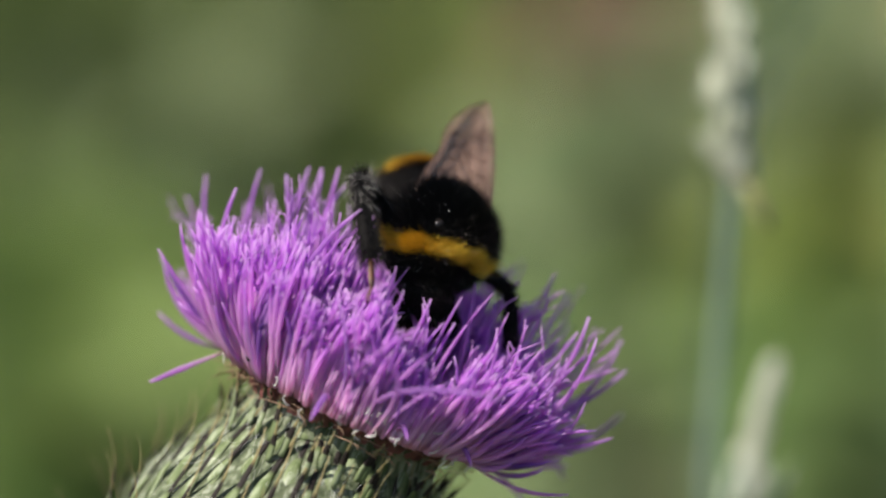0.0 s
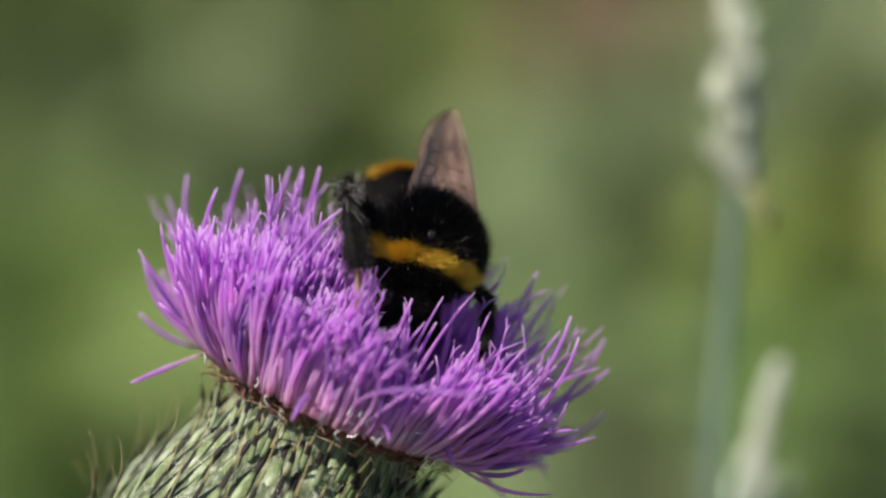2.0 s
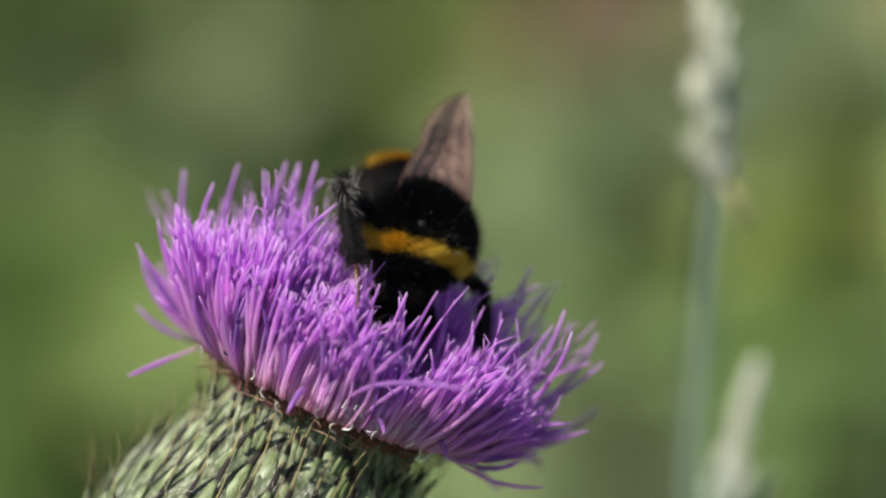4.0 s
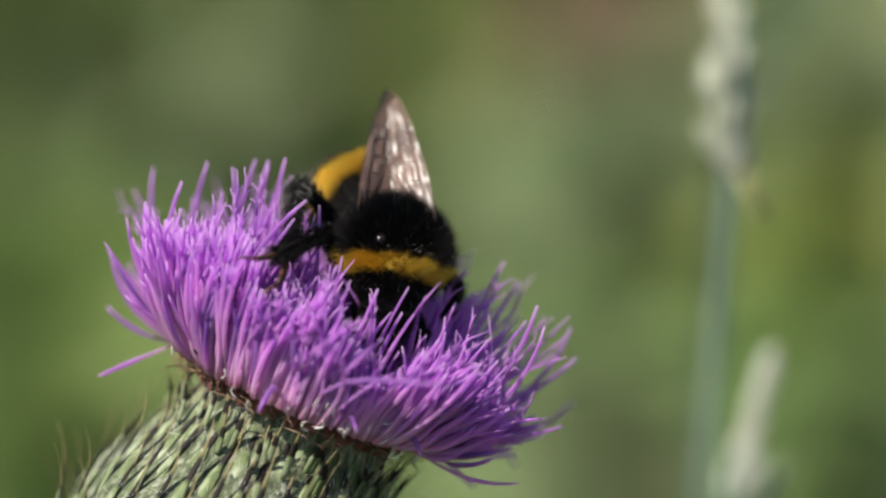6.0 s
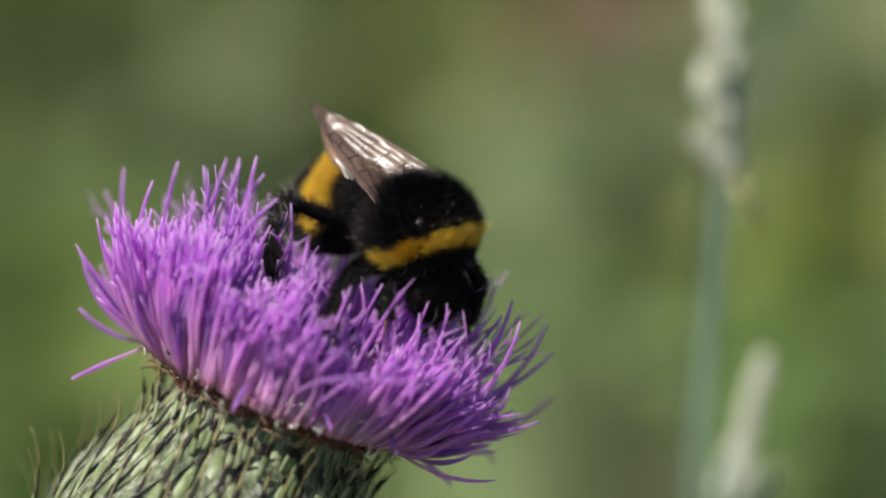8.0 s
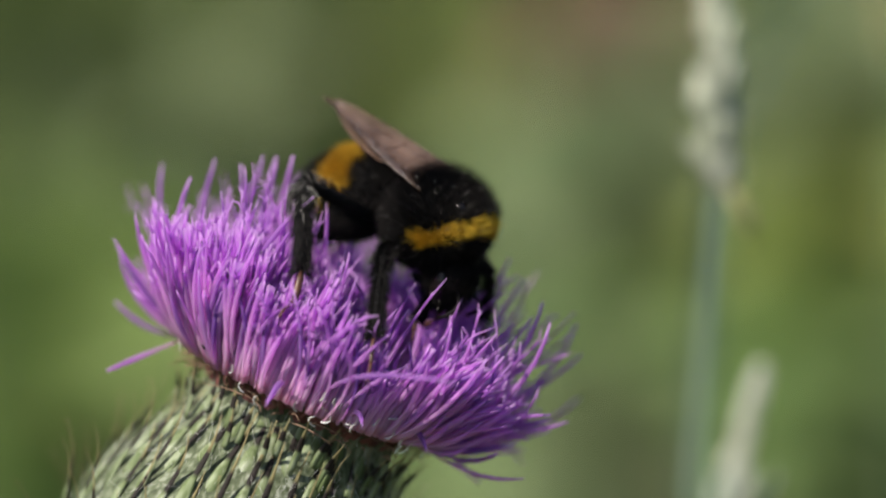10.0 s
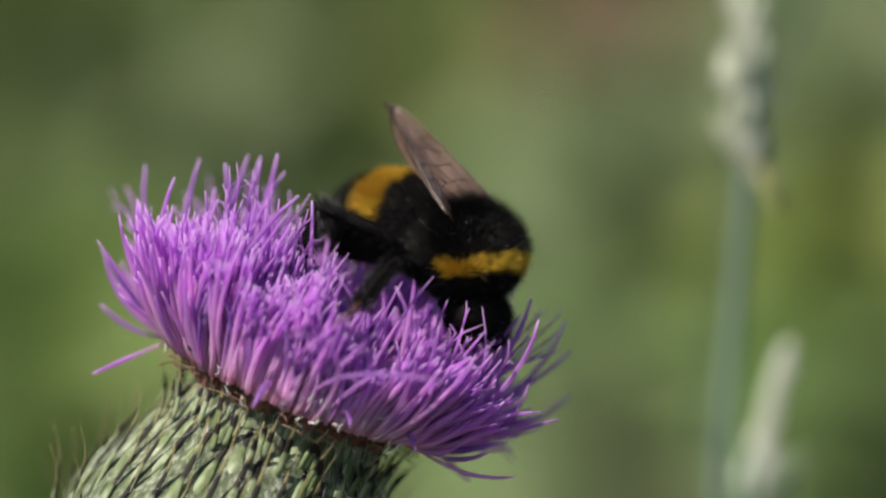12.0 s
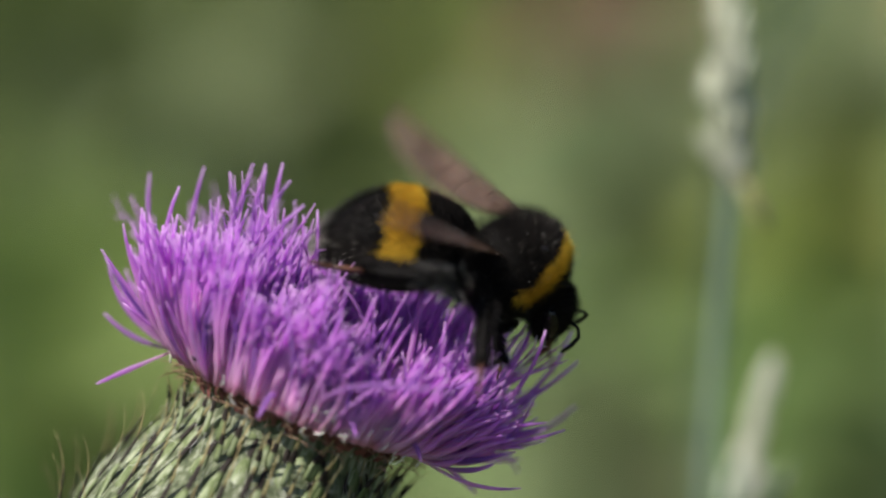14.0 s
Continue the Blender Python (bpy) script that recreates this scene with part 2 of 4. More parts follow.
# ---- thistle ----
FLOWER_ROWS = (
    (0.0, -0.00656, -0.00592, 0.60777, -12.62, 19.3, -6.53),
    (0.5, -0.01003, -0.00499, 0.60824, -12.53, 18.58, -6.27),
    (1.0, -0.0119, -0.00701, 0.60919, -12.45, 17.89, -6.02),
    (1.5, -0.01034, -0.00898, 0.60919, -12.48, 18.18, -6.13),
    (2.0, -0.00798, -0.0068, 0.60808, -12.59, 19.08, -6.45),
    (4.5, -0.00885, -0.00381, 0.60757, -12.6, 19.19, -6.5),
    (5.0, -0.01254, -0.00818, 0.6095, -12.43, 17.69, -5.95),
    (5.5, -0.01334, -0.00932, 0.60986, -12.4, 17.4, -5.85),
    (6.0, -0.01057, -0.00611, 0.60857, -12.53, 18.58, -6.27),
    (6.5, -0.00993, -0.00423, 0.60797, -12.57, 18.9, -6.39),
    (7.0, -0.01176, -0.00694, 0.60901, -12.47, 18.08, -6.09),
    (7.5, -0.01247, -0.00918, 0.60964, -12.43, 17.69, -5.95),
    (10.0, -0.0101, -0.00389, 0.60816, -12.55, 18.75, -6.33),
    (10.5, -0.00782, -0.0058, 0.60799, -12.58, 19.01, -6.43),
    (11.0, -0.00792, -0.00832, 0.60834, -12.53, 18.62, -6.28),
    (11.5, -0.00976, -0.00893, 0.60875, -12.49, 18.21, -6.14),
    (12.0, -0.01097, -0.00647, 0.60907, -12.47, 18.02, -6.07),
    (12.5, -0.0089, -0.0007, 0.60736, -12.6, 19.14, -6.48),
    (13.0, -0.00582, -0.00159, 0.60657, -12.68, 19.82, -6.72),
    (13.5, -0.00724, -0.00642, 0.60756, -12.58, 19.0, -6.43),
    (14.0, -0.0105, -0.00868, 0.609, -12.48, 18.11, -6.1),
)
BEE_ROWS = (
    (0.0, -0.00043, -0.00582, 0.62265, -28.3, 41.4, -99.3),
    (0.5, -0.00341, -0.00458, 0.62406, -27.5, 38.3, -96.6),
    (1.0, -0.00488, -0.00701, 0.62375, -25.4, 41.6, -97.6),
    (1.5, -0.00307, -0.00914, 0.62327, -16.5, 41.7, -95.9),
    (2.0, -0.00139, -0.00695, 0.62219, -34.9, 41.3, -99.9),
    (4.5, -0.00274, -0.00385, 0.62203, -29.5, 41.6, -97.7),
    (5.0, -0.00632, -0.00830, 0.62370, -12.4, 41.9, -94.0),
    (5.5, -0.00344, -0.00913, 0.62501, -18.9, 41.9, -93.6),
    (6.0, -0.00408, -0.00660, 0.62162, -12.4, 41.7, -96.7),
    (6.5, -0.00304, -0.00483, 0.62070, -10.6, 41.7, -96.0),
    (7.0, -0.00470, -0.00802, 0.62022, -10.0, 47.0, -94.7),
    (7.5, -0.00275, -0.00920, 0.62416, 4.4, 45.2, -72.5),
    (10.0, -0.00029, -0.00367, 0.62339, -13.3, 45.4, -51.1),
    (10.5, 0.00387, -0.00622, 0.62124, -26.0, 48.7, -57.9),
    (11.0, 0.00375, -0.00926, 0.61999, -28.6, 49.3, -67.9),
    (11.5, 0.00211, -0.01023, 0.61929, -27.2, 49.9, -61.1),
    (12.0, 0.00208, -0.00704, 0.62186, -19.4, 46.2, -58.8),
    (12.5, 0.00252, -0.00179, 0.61858, -41.9, 51.7, -81.0),
    (13.0, 0.00654, -0.00303, 0.61672, -40.5, 53.7, -77.4),
    (13.5, 0.00702, -0.00732, 0.61933, -23.3, 43.6, -45.8),
    (14.0, 0.00572, -0.00930, 0.62167, 17.9, 33.2, -3.5),
)
# the head sits a little askew on its stem
HEAD_SEAT = pose(-0.001, 0, 0.0009, 0, 3.0, 0)
BULB_PROFILE = [(0, 7.8), (3, 8.2), (6, 9.7), (11, 12.7), (17, 14.7), (22, 14.1), (27, 10.0), (30, 6.0), (33, 3.6)]


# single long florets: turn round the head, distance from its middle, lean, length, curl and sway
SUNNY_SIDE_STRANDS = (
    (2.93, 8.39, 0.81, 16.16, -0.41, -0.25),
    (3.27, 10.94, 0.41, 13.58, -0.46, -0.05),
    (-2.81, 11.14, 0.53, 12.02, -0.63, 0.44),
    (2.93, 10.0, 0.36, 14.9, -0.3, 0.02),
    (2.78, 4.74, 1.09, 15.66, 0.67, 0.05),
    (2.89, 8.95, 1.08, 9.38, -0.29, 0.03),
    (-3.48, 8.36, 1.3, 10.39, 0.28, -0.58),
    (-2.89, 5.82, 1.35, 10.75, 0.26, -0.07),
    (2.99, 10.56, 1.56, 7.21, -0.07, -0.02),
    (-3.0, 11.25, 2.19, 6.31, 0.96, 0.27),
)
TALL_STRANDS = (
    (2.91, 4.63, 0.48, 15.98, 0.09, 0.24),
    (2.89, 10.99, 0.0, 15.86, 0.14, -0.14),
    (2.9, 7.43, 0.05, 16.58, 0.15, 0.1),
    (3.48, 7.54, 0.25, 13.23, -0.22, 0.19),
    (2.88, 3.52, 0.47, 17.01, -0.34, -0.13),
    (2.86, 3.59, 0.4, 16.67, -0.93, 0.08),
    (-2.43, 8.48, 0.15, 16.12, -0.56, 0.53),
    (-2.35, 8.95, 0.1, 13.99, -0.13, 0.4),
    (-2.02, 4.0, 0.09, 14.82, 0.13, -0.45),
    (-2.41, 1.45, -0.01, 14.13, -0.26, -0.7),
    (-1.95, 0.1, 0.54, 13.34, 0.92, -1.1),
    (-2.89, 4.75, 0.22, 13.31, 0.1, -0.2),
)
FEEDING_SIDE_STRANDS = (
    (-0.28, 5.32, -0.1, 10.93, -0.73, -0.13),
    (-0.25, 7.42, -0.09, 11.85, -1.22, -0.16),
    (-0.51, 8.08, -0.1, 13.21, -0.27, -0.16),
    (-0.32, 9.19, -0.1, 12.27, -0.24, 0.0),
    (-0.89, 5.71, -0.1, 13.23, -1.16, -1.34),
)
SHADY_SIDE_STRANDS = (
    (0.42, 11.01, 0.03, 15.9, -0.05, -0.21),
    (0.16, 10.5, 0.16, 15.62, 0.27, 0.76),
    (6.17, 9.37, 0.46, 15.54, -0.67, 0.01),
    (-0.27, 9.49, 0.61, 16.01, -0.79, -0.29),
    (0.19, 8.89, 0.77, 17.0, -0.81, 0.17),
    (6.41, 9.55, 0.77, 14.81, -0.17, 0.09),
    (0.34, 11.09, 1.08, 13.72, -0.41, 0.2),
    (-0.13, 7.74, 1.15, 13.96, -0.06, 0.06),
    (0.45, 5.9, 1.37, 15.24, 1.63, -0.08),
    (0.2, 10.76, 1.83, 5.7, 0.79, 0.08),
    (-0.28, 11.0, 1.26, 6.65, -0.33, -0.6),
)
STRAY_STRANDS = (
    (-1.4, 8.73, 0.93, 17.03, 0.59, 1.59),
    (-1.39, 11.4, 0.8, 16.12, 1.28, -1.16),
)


def floret_path(r, a, splay, length, curl, twist):
    """Grows from the receptacle, leans outward, straightens a little and curls towards its tip."""
    out = Vector((math.cos(a), math.sin(a), 0))
    side = Vector((-math.sin(a), math.cos(a), 0))
    p = out * r + Vector((0, 0, 0.7 - 0.9 * (r / 11) ** 2))
    path = [p.copy()]
    steps = 9
    for i in range(steps):
        f = i / (steps - 1)
        ang = splay * (1.22 - 0.44 * f) + curl * (f - 0.35)
        way = (Vector((0, 0, 1)) * math.cos(ang) + out * math.sin(ang) + side * (twist * (f - 0.15))).normalized()
        p = p + way * (length / steps)
        path.append(p.copy())
    return path


def fan(a):
    """How far the outermost florets lean out: most at the two flanks, least where neighbouring heads crowd the front."""
    wide = math.cos(a) ** 2
    return radians((3 + (39 if math.cos(a) < 0 else 49) * wide) if math.sin(a) < 0 else (34 + 18 * wide))


def feeding_hollow():
    """The egg shapes that the bee's body takes up in the crown while it feeds, in the crown's own space."""
    hollows = []
    head = {t: row for t, *row in FLOWER_ROWS}
    for t, *row in BEE_ROWS:
        if t > 10.6:
            continue
        way = pose(*row).inverted() @ pose(*head[t]) @ HEAD_SEAT
        hollows.append((way, Vector((0, 0, -0.2)) * MM, Vector((4.3, 4.0, 3.8)) * MM))
        hollows.append((way, Vector((4.6, 0, -2.0)) * MM, Vector((2.3, 2.2, 2.6)) * MM))
        # the head forces a gap open towards the front rim
        for reach in (1.8, 3.6, 5.4, 7.2) if 1.2 < t < 7.2 else ():
            ahead = way @ Matrix.Translation(Vector((0, reach, -0.11 * reach)) * MM)
            hollows.append((ahead, Vector((2.6, 0, -1.8)) * MM, Vector((2.6, 2.9, 2.2)) * MM))
            hollows.append((ahead, Vector((5.2, 0, -3.0)) * MM, Vector((2.0, 1.7, 2.4)) * MM))
        # the outstretched middle leg holds the florets down where it rests
        for when, *leg in RIGHT_MID_ROWS:
            if when == t and 5.9 < t < 7.1:
                for reach in (0.0, 1.6, 3.2, 4.8):
                    ahead = pose(*leg).inverted() @ way @ Matrix.Translation(Vector((0, reach, -0.11 * reach)) * MM)
                    hollows += [(ahead, Vector((x, 0, z)) * MM, Vector((1.1, 1.1, 1.1)) * MM) for x, z in ((3.6, 2.4), (5.2, 2.4), (6.8, 1.8), (8.4, 1.1), (10.0, 0.6))]
    return hollows


def pressed(path, hollows):
    """How much of a floret, 0 to 1, stands free below the feeding bee."""
    for k, p in enumerate(path[2:], 2):
        for way, centre, radii in hollows:
            d = way @ (p * MM) - centre
            if (d.x / radii.x) ** 2 + (d.y / radii.y) ** 2 + (d.z / radii.z) ** 2 < 1.0:
                return (k - 0.6) / (len(path) - 1)
    return 1.0


BRUSH_TAPER = (0.85, 0.88, 0.90, 0.85, 1.0, 1.08, 1.0, 0.8, 0.6, 0.28)
STRAND_TAPER = (0.55, 0.58, 0.62, 0.75, 1.0, 1.15, 1.1, 0.85, 0.75, 0.45)


def strand(shape, path, w, tone, rnd, fork):
    """One floret: a thin tube that widens to its throat and splits into narrow lobes."""
    shape.tube(path, [w * q for q in STRAND_TAPER], 7, tone, 0.75)
    if fork:
        tip, way = path[-1], (path[-1] - path[-2]).normalized()
        bend = Vector((rnd.gauss(0, 0.25), rnd.gauss(0, 0.25), rnd.gauss(0, 0.25)))
        for d in (-1, 1):
            reach = rnd.uniform(0.9, 1.9)
            shape.tube([tip - way * 0.7, tip + (way + bend * d * 0.5) * reach * 0.5, tip + (way + bend * d * 1.2) * reach], [w * 0.55, w * 0.45, w * 0.22], 6, tone * 0.5, 1.0, 0.9, 1.0)


def build_thistle():
    rnd = random.Random(5)
    root = thing("thistle", "purple flowering thistle head with a spiny green involucre on its stem", "thistle")
    s = Shape()
    lathe(s, [(r, -z) for z, r in reversed(BULB_PROFILE)] + [(9.2, -0.2), (7.5, 0.2), (0.5, 0.5)], 40, 0.03)
    part("involucre", s, BULB, root, "pale green bulb with cobwebby white down")
    s = Shape()
    s.tube([Vector((-math.sin(f * 1.7) * 30 * f, 6 * f, -31 - f * 608)) for f in (0, 0.05, 0.15, 0.3, 0.5, 0.75, 1.0)], [3.6, 3.0, 3.0, 3.2, 3.5, 3.8, 4.2], 10)
    part("stem", s, STEM, root)
    hollows = feeding_hollow()
    rest = Shape()
    made = 0
    # a dense brush of pale corollas that fans out from the receptacle
    for i in range(2900):
        rr = math.sqrt((i + 0.5) / 2900)
        a = i * 2.399963 + rnd.gauss(0, 0.12)
        splay = fan(a) * rr ** 1.25 + rnd.gauss(0, 0.09)
        length = rnd.uniform(7.6, 10.2) + 0.6 * max(0.0, math.sin(a)) * rr
        if math.sin(a) < -0.1:
            length += rr * (2.2 if math.cos(a) < -0.1 else -0.3)
        if rr > 0.9 and rnd.random() < 0.45:
            splay, length = splay * rnd.uniform(1.05, 1.5), length * rnd.uniform(0.5, 0.95)
        curl, twist = rnd.gauss(0, 0.35), rnd.gauss(0, 0.22)
        r = 10.9 * rr
        path = floret_path(r, a, splay, length, curl, twist)
        free = pressed(path, hollows)
        if free < 0.3:
            continue
        if free < 1.0:
            path = floret_path(r, a, splay, length * free, curl, twist)
        w = rnd.uniform(0.15, 0.29) if rr > 0.72 and math.sin(a) < 0 else rnd.uniform(0.11, 0.22)
        tone = min(1.0, max(0.0, rnd.gauss(-0.10, 0.34) + 0.7 * noise.noise(Vector((math.cos(a) * rr * 9, math.sin(a) * rr * 9, 2.5)))))
        own = math.sin(a) < 0.1 and rr > 0.6 and made < 115 and i % 6 == 0
        target = Shape() if own else rest
        target.tube(path, [w * q for q in BRUSH_TAPER], 6, tone, 0.75)
        if own:
            part("floret", target, FLORET, root)
            made += 1
    # taller dark-throated florets stand out of the brush
    for i in range(330):
        a, rr = rnd.uniform(0, 2 * math.pi), math.sqrt(rnd.uniform(0.03, 1.0))
        far = math.sin(a)
        splay = 0.9 * fan(a) * rr ** 1.2 + rnd.gauss(0, 0.12)
        length = rnd.uniform(8.6, 11.8) + (rnd.uniform(0.0, 3.2) if far > 0.1 else 0.0)
        curl, twist = rnd.gauss(-0.15, 0.55), rnd.gauss(0, 0.38)
        path = floret_path(10.9 * rr, a, splay, length, curl, twist)
        free = pressed(path, hollows)
        if free < 0.45:
            continue
        if free < 1.0:
            path = floret_path(10.9 * rr, a, splay, length * free, curl, twist)
        own = far < 0.1 and rr > 0.5 and made < 165
        target = Shape() if own else rest
        strand(target, path, rnd.uniform(0.13, 0.19), min(1.0, max(0.0, rnd.gauss(0.42, 0.38))), rnd, i % 3 == 0)
        if own:
            part("floret", target, FLORET, root)
            made += 1
    # taller growth behind the feeding place
    for i in range(80):
        a, r = rnd.uniform(-0.35, 1.35), rnd.uniform(4.5, 10.6)
        path = floret_path(r, a, fan(a) * (r / 10.9) ** 1.2 * rnd.uniform(0.5, 0.95), rnd.uniform(10.5, 14.2), rnd.gauss(-0.15, 0.4), rnd.gauss(0, 0.3))
        strand(rest, path, rnd.uniform(0.13, 0.18), min(1.0, max(0.0, rnd.gauss(0.2, 0.3))), rnd, i % 3 == 0)
    # loose florets cross the front of the brush
    for i in range(44):
        a, r = rnd.uniform(-2.8, -0.35), rnd.uniform(9.4, 11.1)
        s = Shape()
        path = floret_path(r, a, rnd.uniform(0.15, 0.6), rnd.uniform(7.0, 11.0), rnd.gauss(0.1, 0.7), rnd.choice((-1, 1)) * rnd.uniform(0.3, 1.2))
        strand(s, path, rnd.uniform(0.12, 0.18), min(1.0, max(0.0, rnd.gauss(0.6, 0.35))), rnd, i % 3 == 0)
        part("floret", s, FLORET, root)
    # upright strands before the bee's head
    for i in range(15):
        a, r = rnd.uniform(-1.75, -0.45), rnd.uniform(6.8, 10.4)
        s = Shape()
        path = floret_path(r, a, rnd.uniform(-0.05, 0.16), rnd.uniform(9.4, 12.6), rnd.gauss(0.0, 0.45), rnd.gauss(0, 0.35))
        strand(s, path, rnd.uniform(0.13, 0.18), rnd.uniform(0.1, 0.9), rnd, i % 4 == 0)
        part("floret", s, FLORET, root)
    # an upright tuft beside the bee's flank
    for i in range(46):
        a, r = rnd.uniform(-2.95, -1.75), rnd.uniform(2.5, 9.5)
        splay, length, curl, twist = rnd.uniform(0.0, 0.34), rnd.uniform(11.0, 15.0), rnd.gauss(-0.1, 0.5), rnd.gauss(0, 0.45)
        path = floret_path(r, a, splay, length, curl, twist)
        free = pressed(path, hollows)
        if free < 0.6:
            continue
        s = Shape()
        strand(s, floret_path(r, a, splay, length * free, curl, twist), rnd.uniform(0.12, 0.17), rnd.uniform(0.0, 0.8), rnd, i % 2 == 0)
        part("floret", s, FLORET, root)
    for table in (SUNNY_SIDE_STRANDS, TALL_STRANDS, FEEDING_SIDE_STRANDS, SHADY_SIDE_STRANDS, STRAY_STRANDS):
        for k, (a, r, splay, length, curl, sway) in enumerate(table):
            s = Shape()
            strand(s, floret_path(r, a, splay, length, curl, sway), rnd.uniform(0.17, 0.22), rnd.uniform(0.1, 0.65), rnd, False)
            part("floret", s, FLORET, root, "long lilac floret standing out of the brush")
    # a few spent florets hang over the rim
    for a, drop, size, first in ((-1.75, 2.6, 4.2, 0.9), (-0.7, 2.3, 3.2, 0.9), (-1.2, 2.0, 3.2, 0.9)):
        out = Vector((math.cos(a), math.sin(a), 0))
        path, p = [], out * 10.9 + Vector((0, 0, 1.0))
        for k in range(9):
            path.append(p.copy())
            lean = first + (drop - first) * math.sin(k / 8 * 1.9)
            p = p + (Vector((0, 0, 1)) * math.cos(lean) + out * math.sin(lean)) * (size / 8)
        s = Shape()
        s.tube(path, [0.20, 0.22, 0.24, 0.26, 0.26, 0.24, 0.2, 0.15, 0.06], 6, 0.6, 0.8)
        part("floret", s, FLORET, root, "spent floret hanging over the rim")
    tagged(part("inner_brush", rest, FLORET, root, "dense brush of lilac florets"), kind="stuff")
    # bracts in spirals on the bulb: a downy foot, a dark lance and a long straw-coloured spine
    count = 190
    for i in range(count):
        f = (i + 0.5) / count
        z = -23.0 + 20.6 * f ** 0.88
        a = i * 2.399963 + rnd.gauss(0, 0.03)
        r = along_table(BULB_PROFILE, -z)
        out = Vector((math.cos(a), math.sin(a), 0))
        slope = (along_table(BULB_PROFILE, -z - 1.0) - along_table(BULB_PROFILE, -z + 1.0)) / 2.0
        up = (Vector((0, 0, 1)) + out * slope).normalized()
        flare = rnd.uniform(0.55, 1.2) * (1.0 - 0.55 * f ** 2)
        size = rnd.uniform(8.6, 11.6) * (1.0 - 0.42 * f ** 2)
        across = Vector((-math.sin(a), math.cos(a), 0))
        side = across * rnd.gauss(0, 0.09)
        path, p = [], out * (r + 0.06) + Vector((0, 0, z))
        steps = 11
        for k in range(steps):
            path.append(p - out * 0.45 * max(0.0, 1 - k / 3))
            bend = 0.03 + flare * max(0.0, k / (steps - 1) - 0.45) * 1.5
            p = p + (up * math.cos(bend) + out * math.sin(bend) + side * (k / (steps - 1))).normalized() * (size / (steps - 1))
        wide = rnd.uniform(0.85, 1.15)
        s = Shape()
        s.tube(path, [wide * q for q in (0.50, 0.58, 0.58, 0.46, 0.24, 0.25, 0.21, 0.12, 0.075, 0.055, 0.02)], 8, 0.0, 0.35, across=across)
        part("bract", s, BRACT, root)
    # narrow upright bracts crowd the neck under the crown
    for i in range(46):
        a = i * 2.399963 + rnd.gauss(0, 0.05)
        z = rnd.uniform(-6.0, -3.6)
        out, across = Vector((math.cos(a), math.sin(a), 0)), Vector((-math.sin(a), math.cos(a), 0))
        p = out * (along_table(BULB_PROFILE, -z) + 0.25) + Vector((0, 0, z))
        lean, turn, reach = rnd.uniform(0.05, 0.40), rnd.gauss(0, 0.10), rnd.uniform(3.4, 5.2)
        path = [p + (Vector((0, 0, 1)) + out * lean * q + across * turn * q) * (q * reach) for q in (k / 9 for k in range(10))]
        s = Shape()
        s.tube(path, [0.26, 0.30, 0.30, 0.28, 0.27, 0.24, 0.17, 0.08, 0.05, 0.01], 7, 0.0, 0.45, across=across)
        part("bract", s, BRACT, root)
    # two small dark specks of unknown nature set among the florets
    for a, z in ((-2.52, 1.9), (-2.44, 1.3)):
        out = Vector((math.cos(a), math.sin(a), 0))
        p = out * 11.9 + Vector((0, 0, z))
        s = Shape()
        s.tube([p, p + Vector((0.12, 0, -0.12)), p + Vector((0.3, 0, -0.28)), p + Vector((0.42, 0, -0.4))], [0.08, 0.2, 0.2, 0.06], 8)
        part("withered_anther", s, SKIN, root, "small dark withered anther")
    # rusty inner scales flare out under the florets, with dry fibres between them
    s = Shape()
    for i in range(300):
        a = i * 2.399963
        out = Vector((math.cos(a), math.sin(a), 0))
        side = Vector((-math.sin(a), math.cos(a), 0))
        p = out * rnd.uniform(8.2, 9.2) + Vector((0, 0, rnd.uniform(-1.7, -0.6)))
        way = (Vector((0, 0, 1)) + out * rnd.uniform(0.45, 1.0) + side * rnd.gauss(0, 0.30)).normalized()
        reach = rnd.uniform(1.2, 2.1)
        path = [p + way * (q * reach) + out * (q * q * rnd.uniform(0.0, 0.5)) for q in (0, 0.35, 0.7, 1.0)]
        s.strip(path, [0.20, 0.22, 0.15, 0.02], side)
    tagged(part("scale_fringe", s, CHAFF, root, "rusty papery scales under the florets"), kind="stuff")
    s = Shape()
    for i in range(110):
        a = rnd.uniform(0, 2 * math.pi)
        out = Vector((math.cos(a), math.sin(a), 0))
        side = Vector((-math.sin(a), math.cos(a), 0))
        p = out * rnd.uniform(8.8, 10.3) + Vector((0, 0, rnd.uniform(-1.7, -0.4)))
        lean, reach = rnd.gauss(0, 1.0), rnd.uniform(1.5, 4.0)
        s.tube([p + (side * lean + out * 0.7 + Vector((0, 0, 0.35 - 0.5 * q))) * (q * reach * 0.6) for q in (0, 0.3, 0.65, 1.0)], [0.05, 0.055, 0.045, 0.012], 5)
    tagged(part("fibre_fringe", s, FIBRE, root, "thin dry brown fibres at the rim"), kind="stuff")
    s = Shape()
    for i in range(64):
        a = rnd.uniform(0, 2 * math.pi)
        out = Vector((math.cos(a), math.sin(a), 0))
        side = Vector((-math.sin(a), math.cos(a), 0))
        p = out * rnd.uniform(10.8, 11.6) + Vector((0, 0, rnd.uniform(-0.7, 2.2)))
        k = rnd.choice((-1, 1)) * rnd.uniform(0.1, 0.9)
        s.tube([p + side * (math.sin(q * 2.6) * k) + Vector((0, 0, -math.cos(q * 2.6) * 0.45)) + out * q * 0.5 for q in (0, 0.25, 0.5, 0.75, 1.0)], [0.05, 0.065, 0.055, 0.04, 0.015], 5)
    tagged(part("curled_hairs", s, DOWN, root, "curled whitish hairs at the rim"), kind="stuff")
    s = Shape()
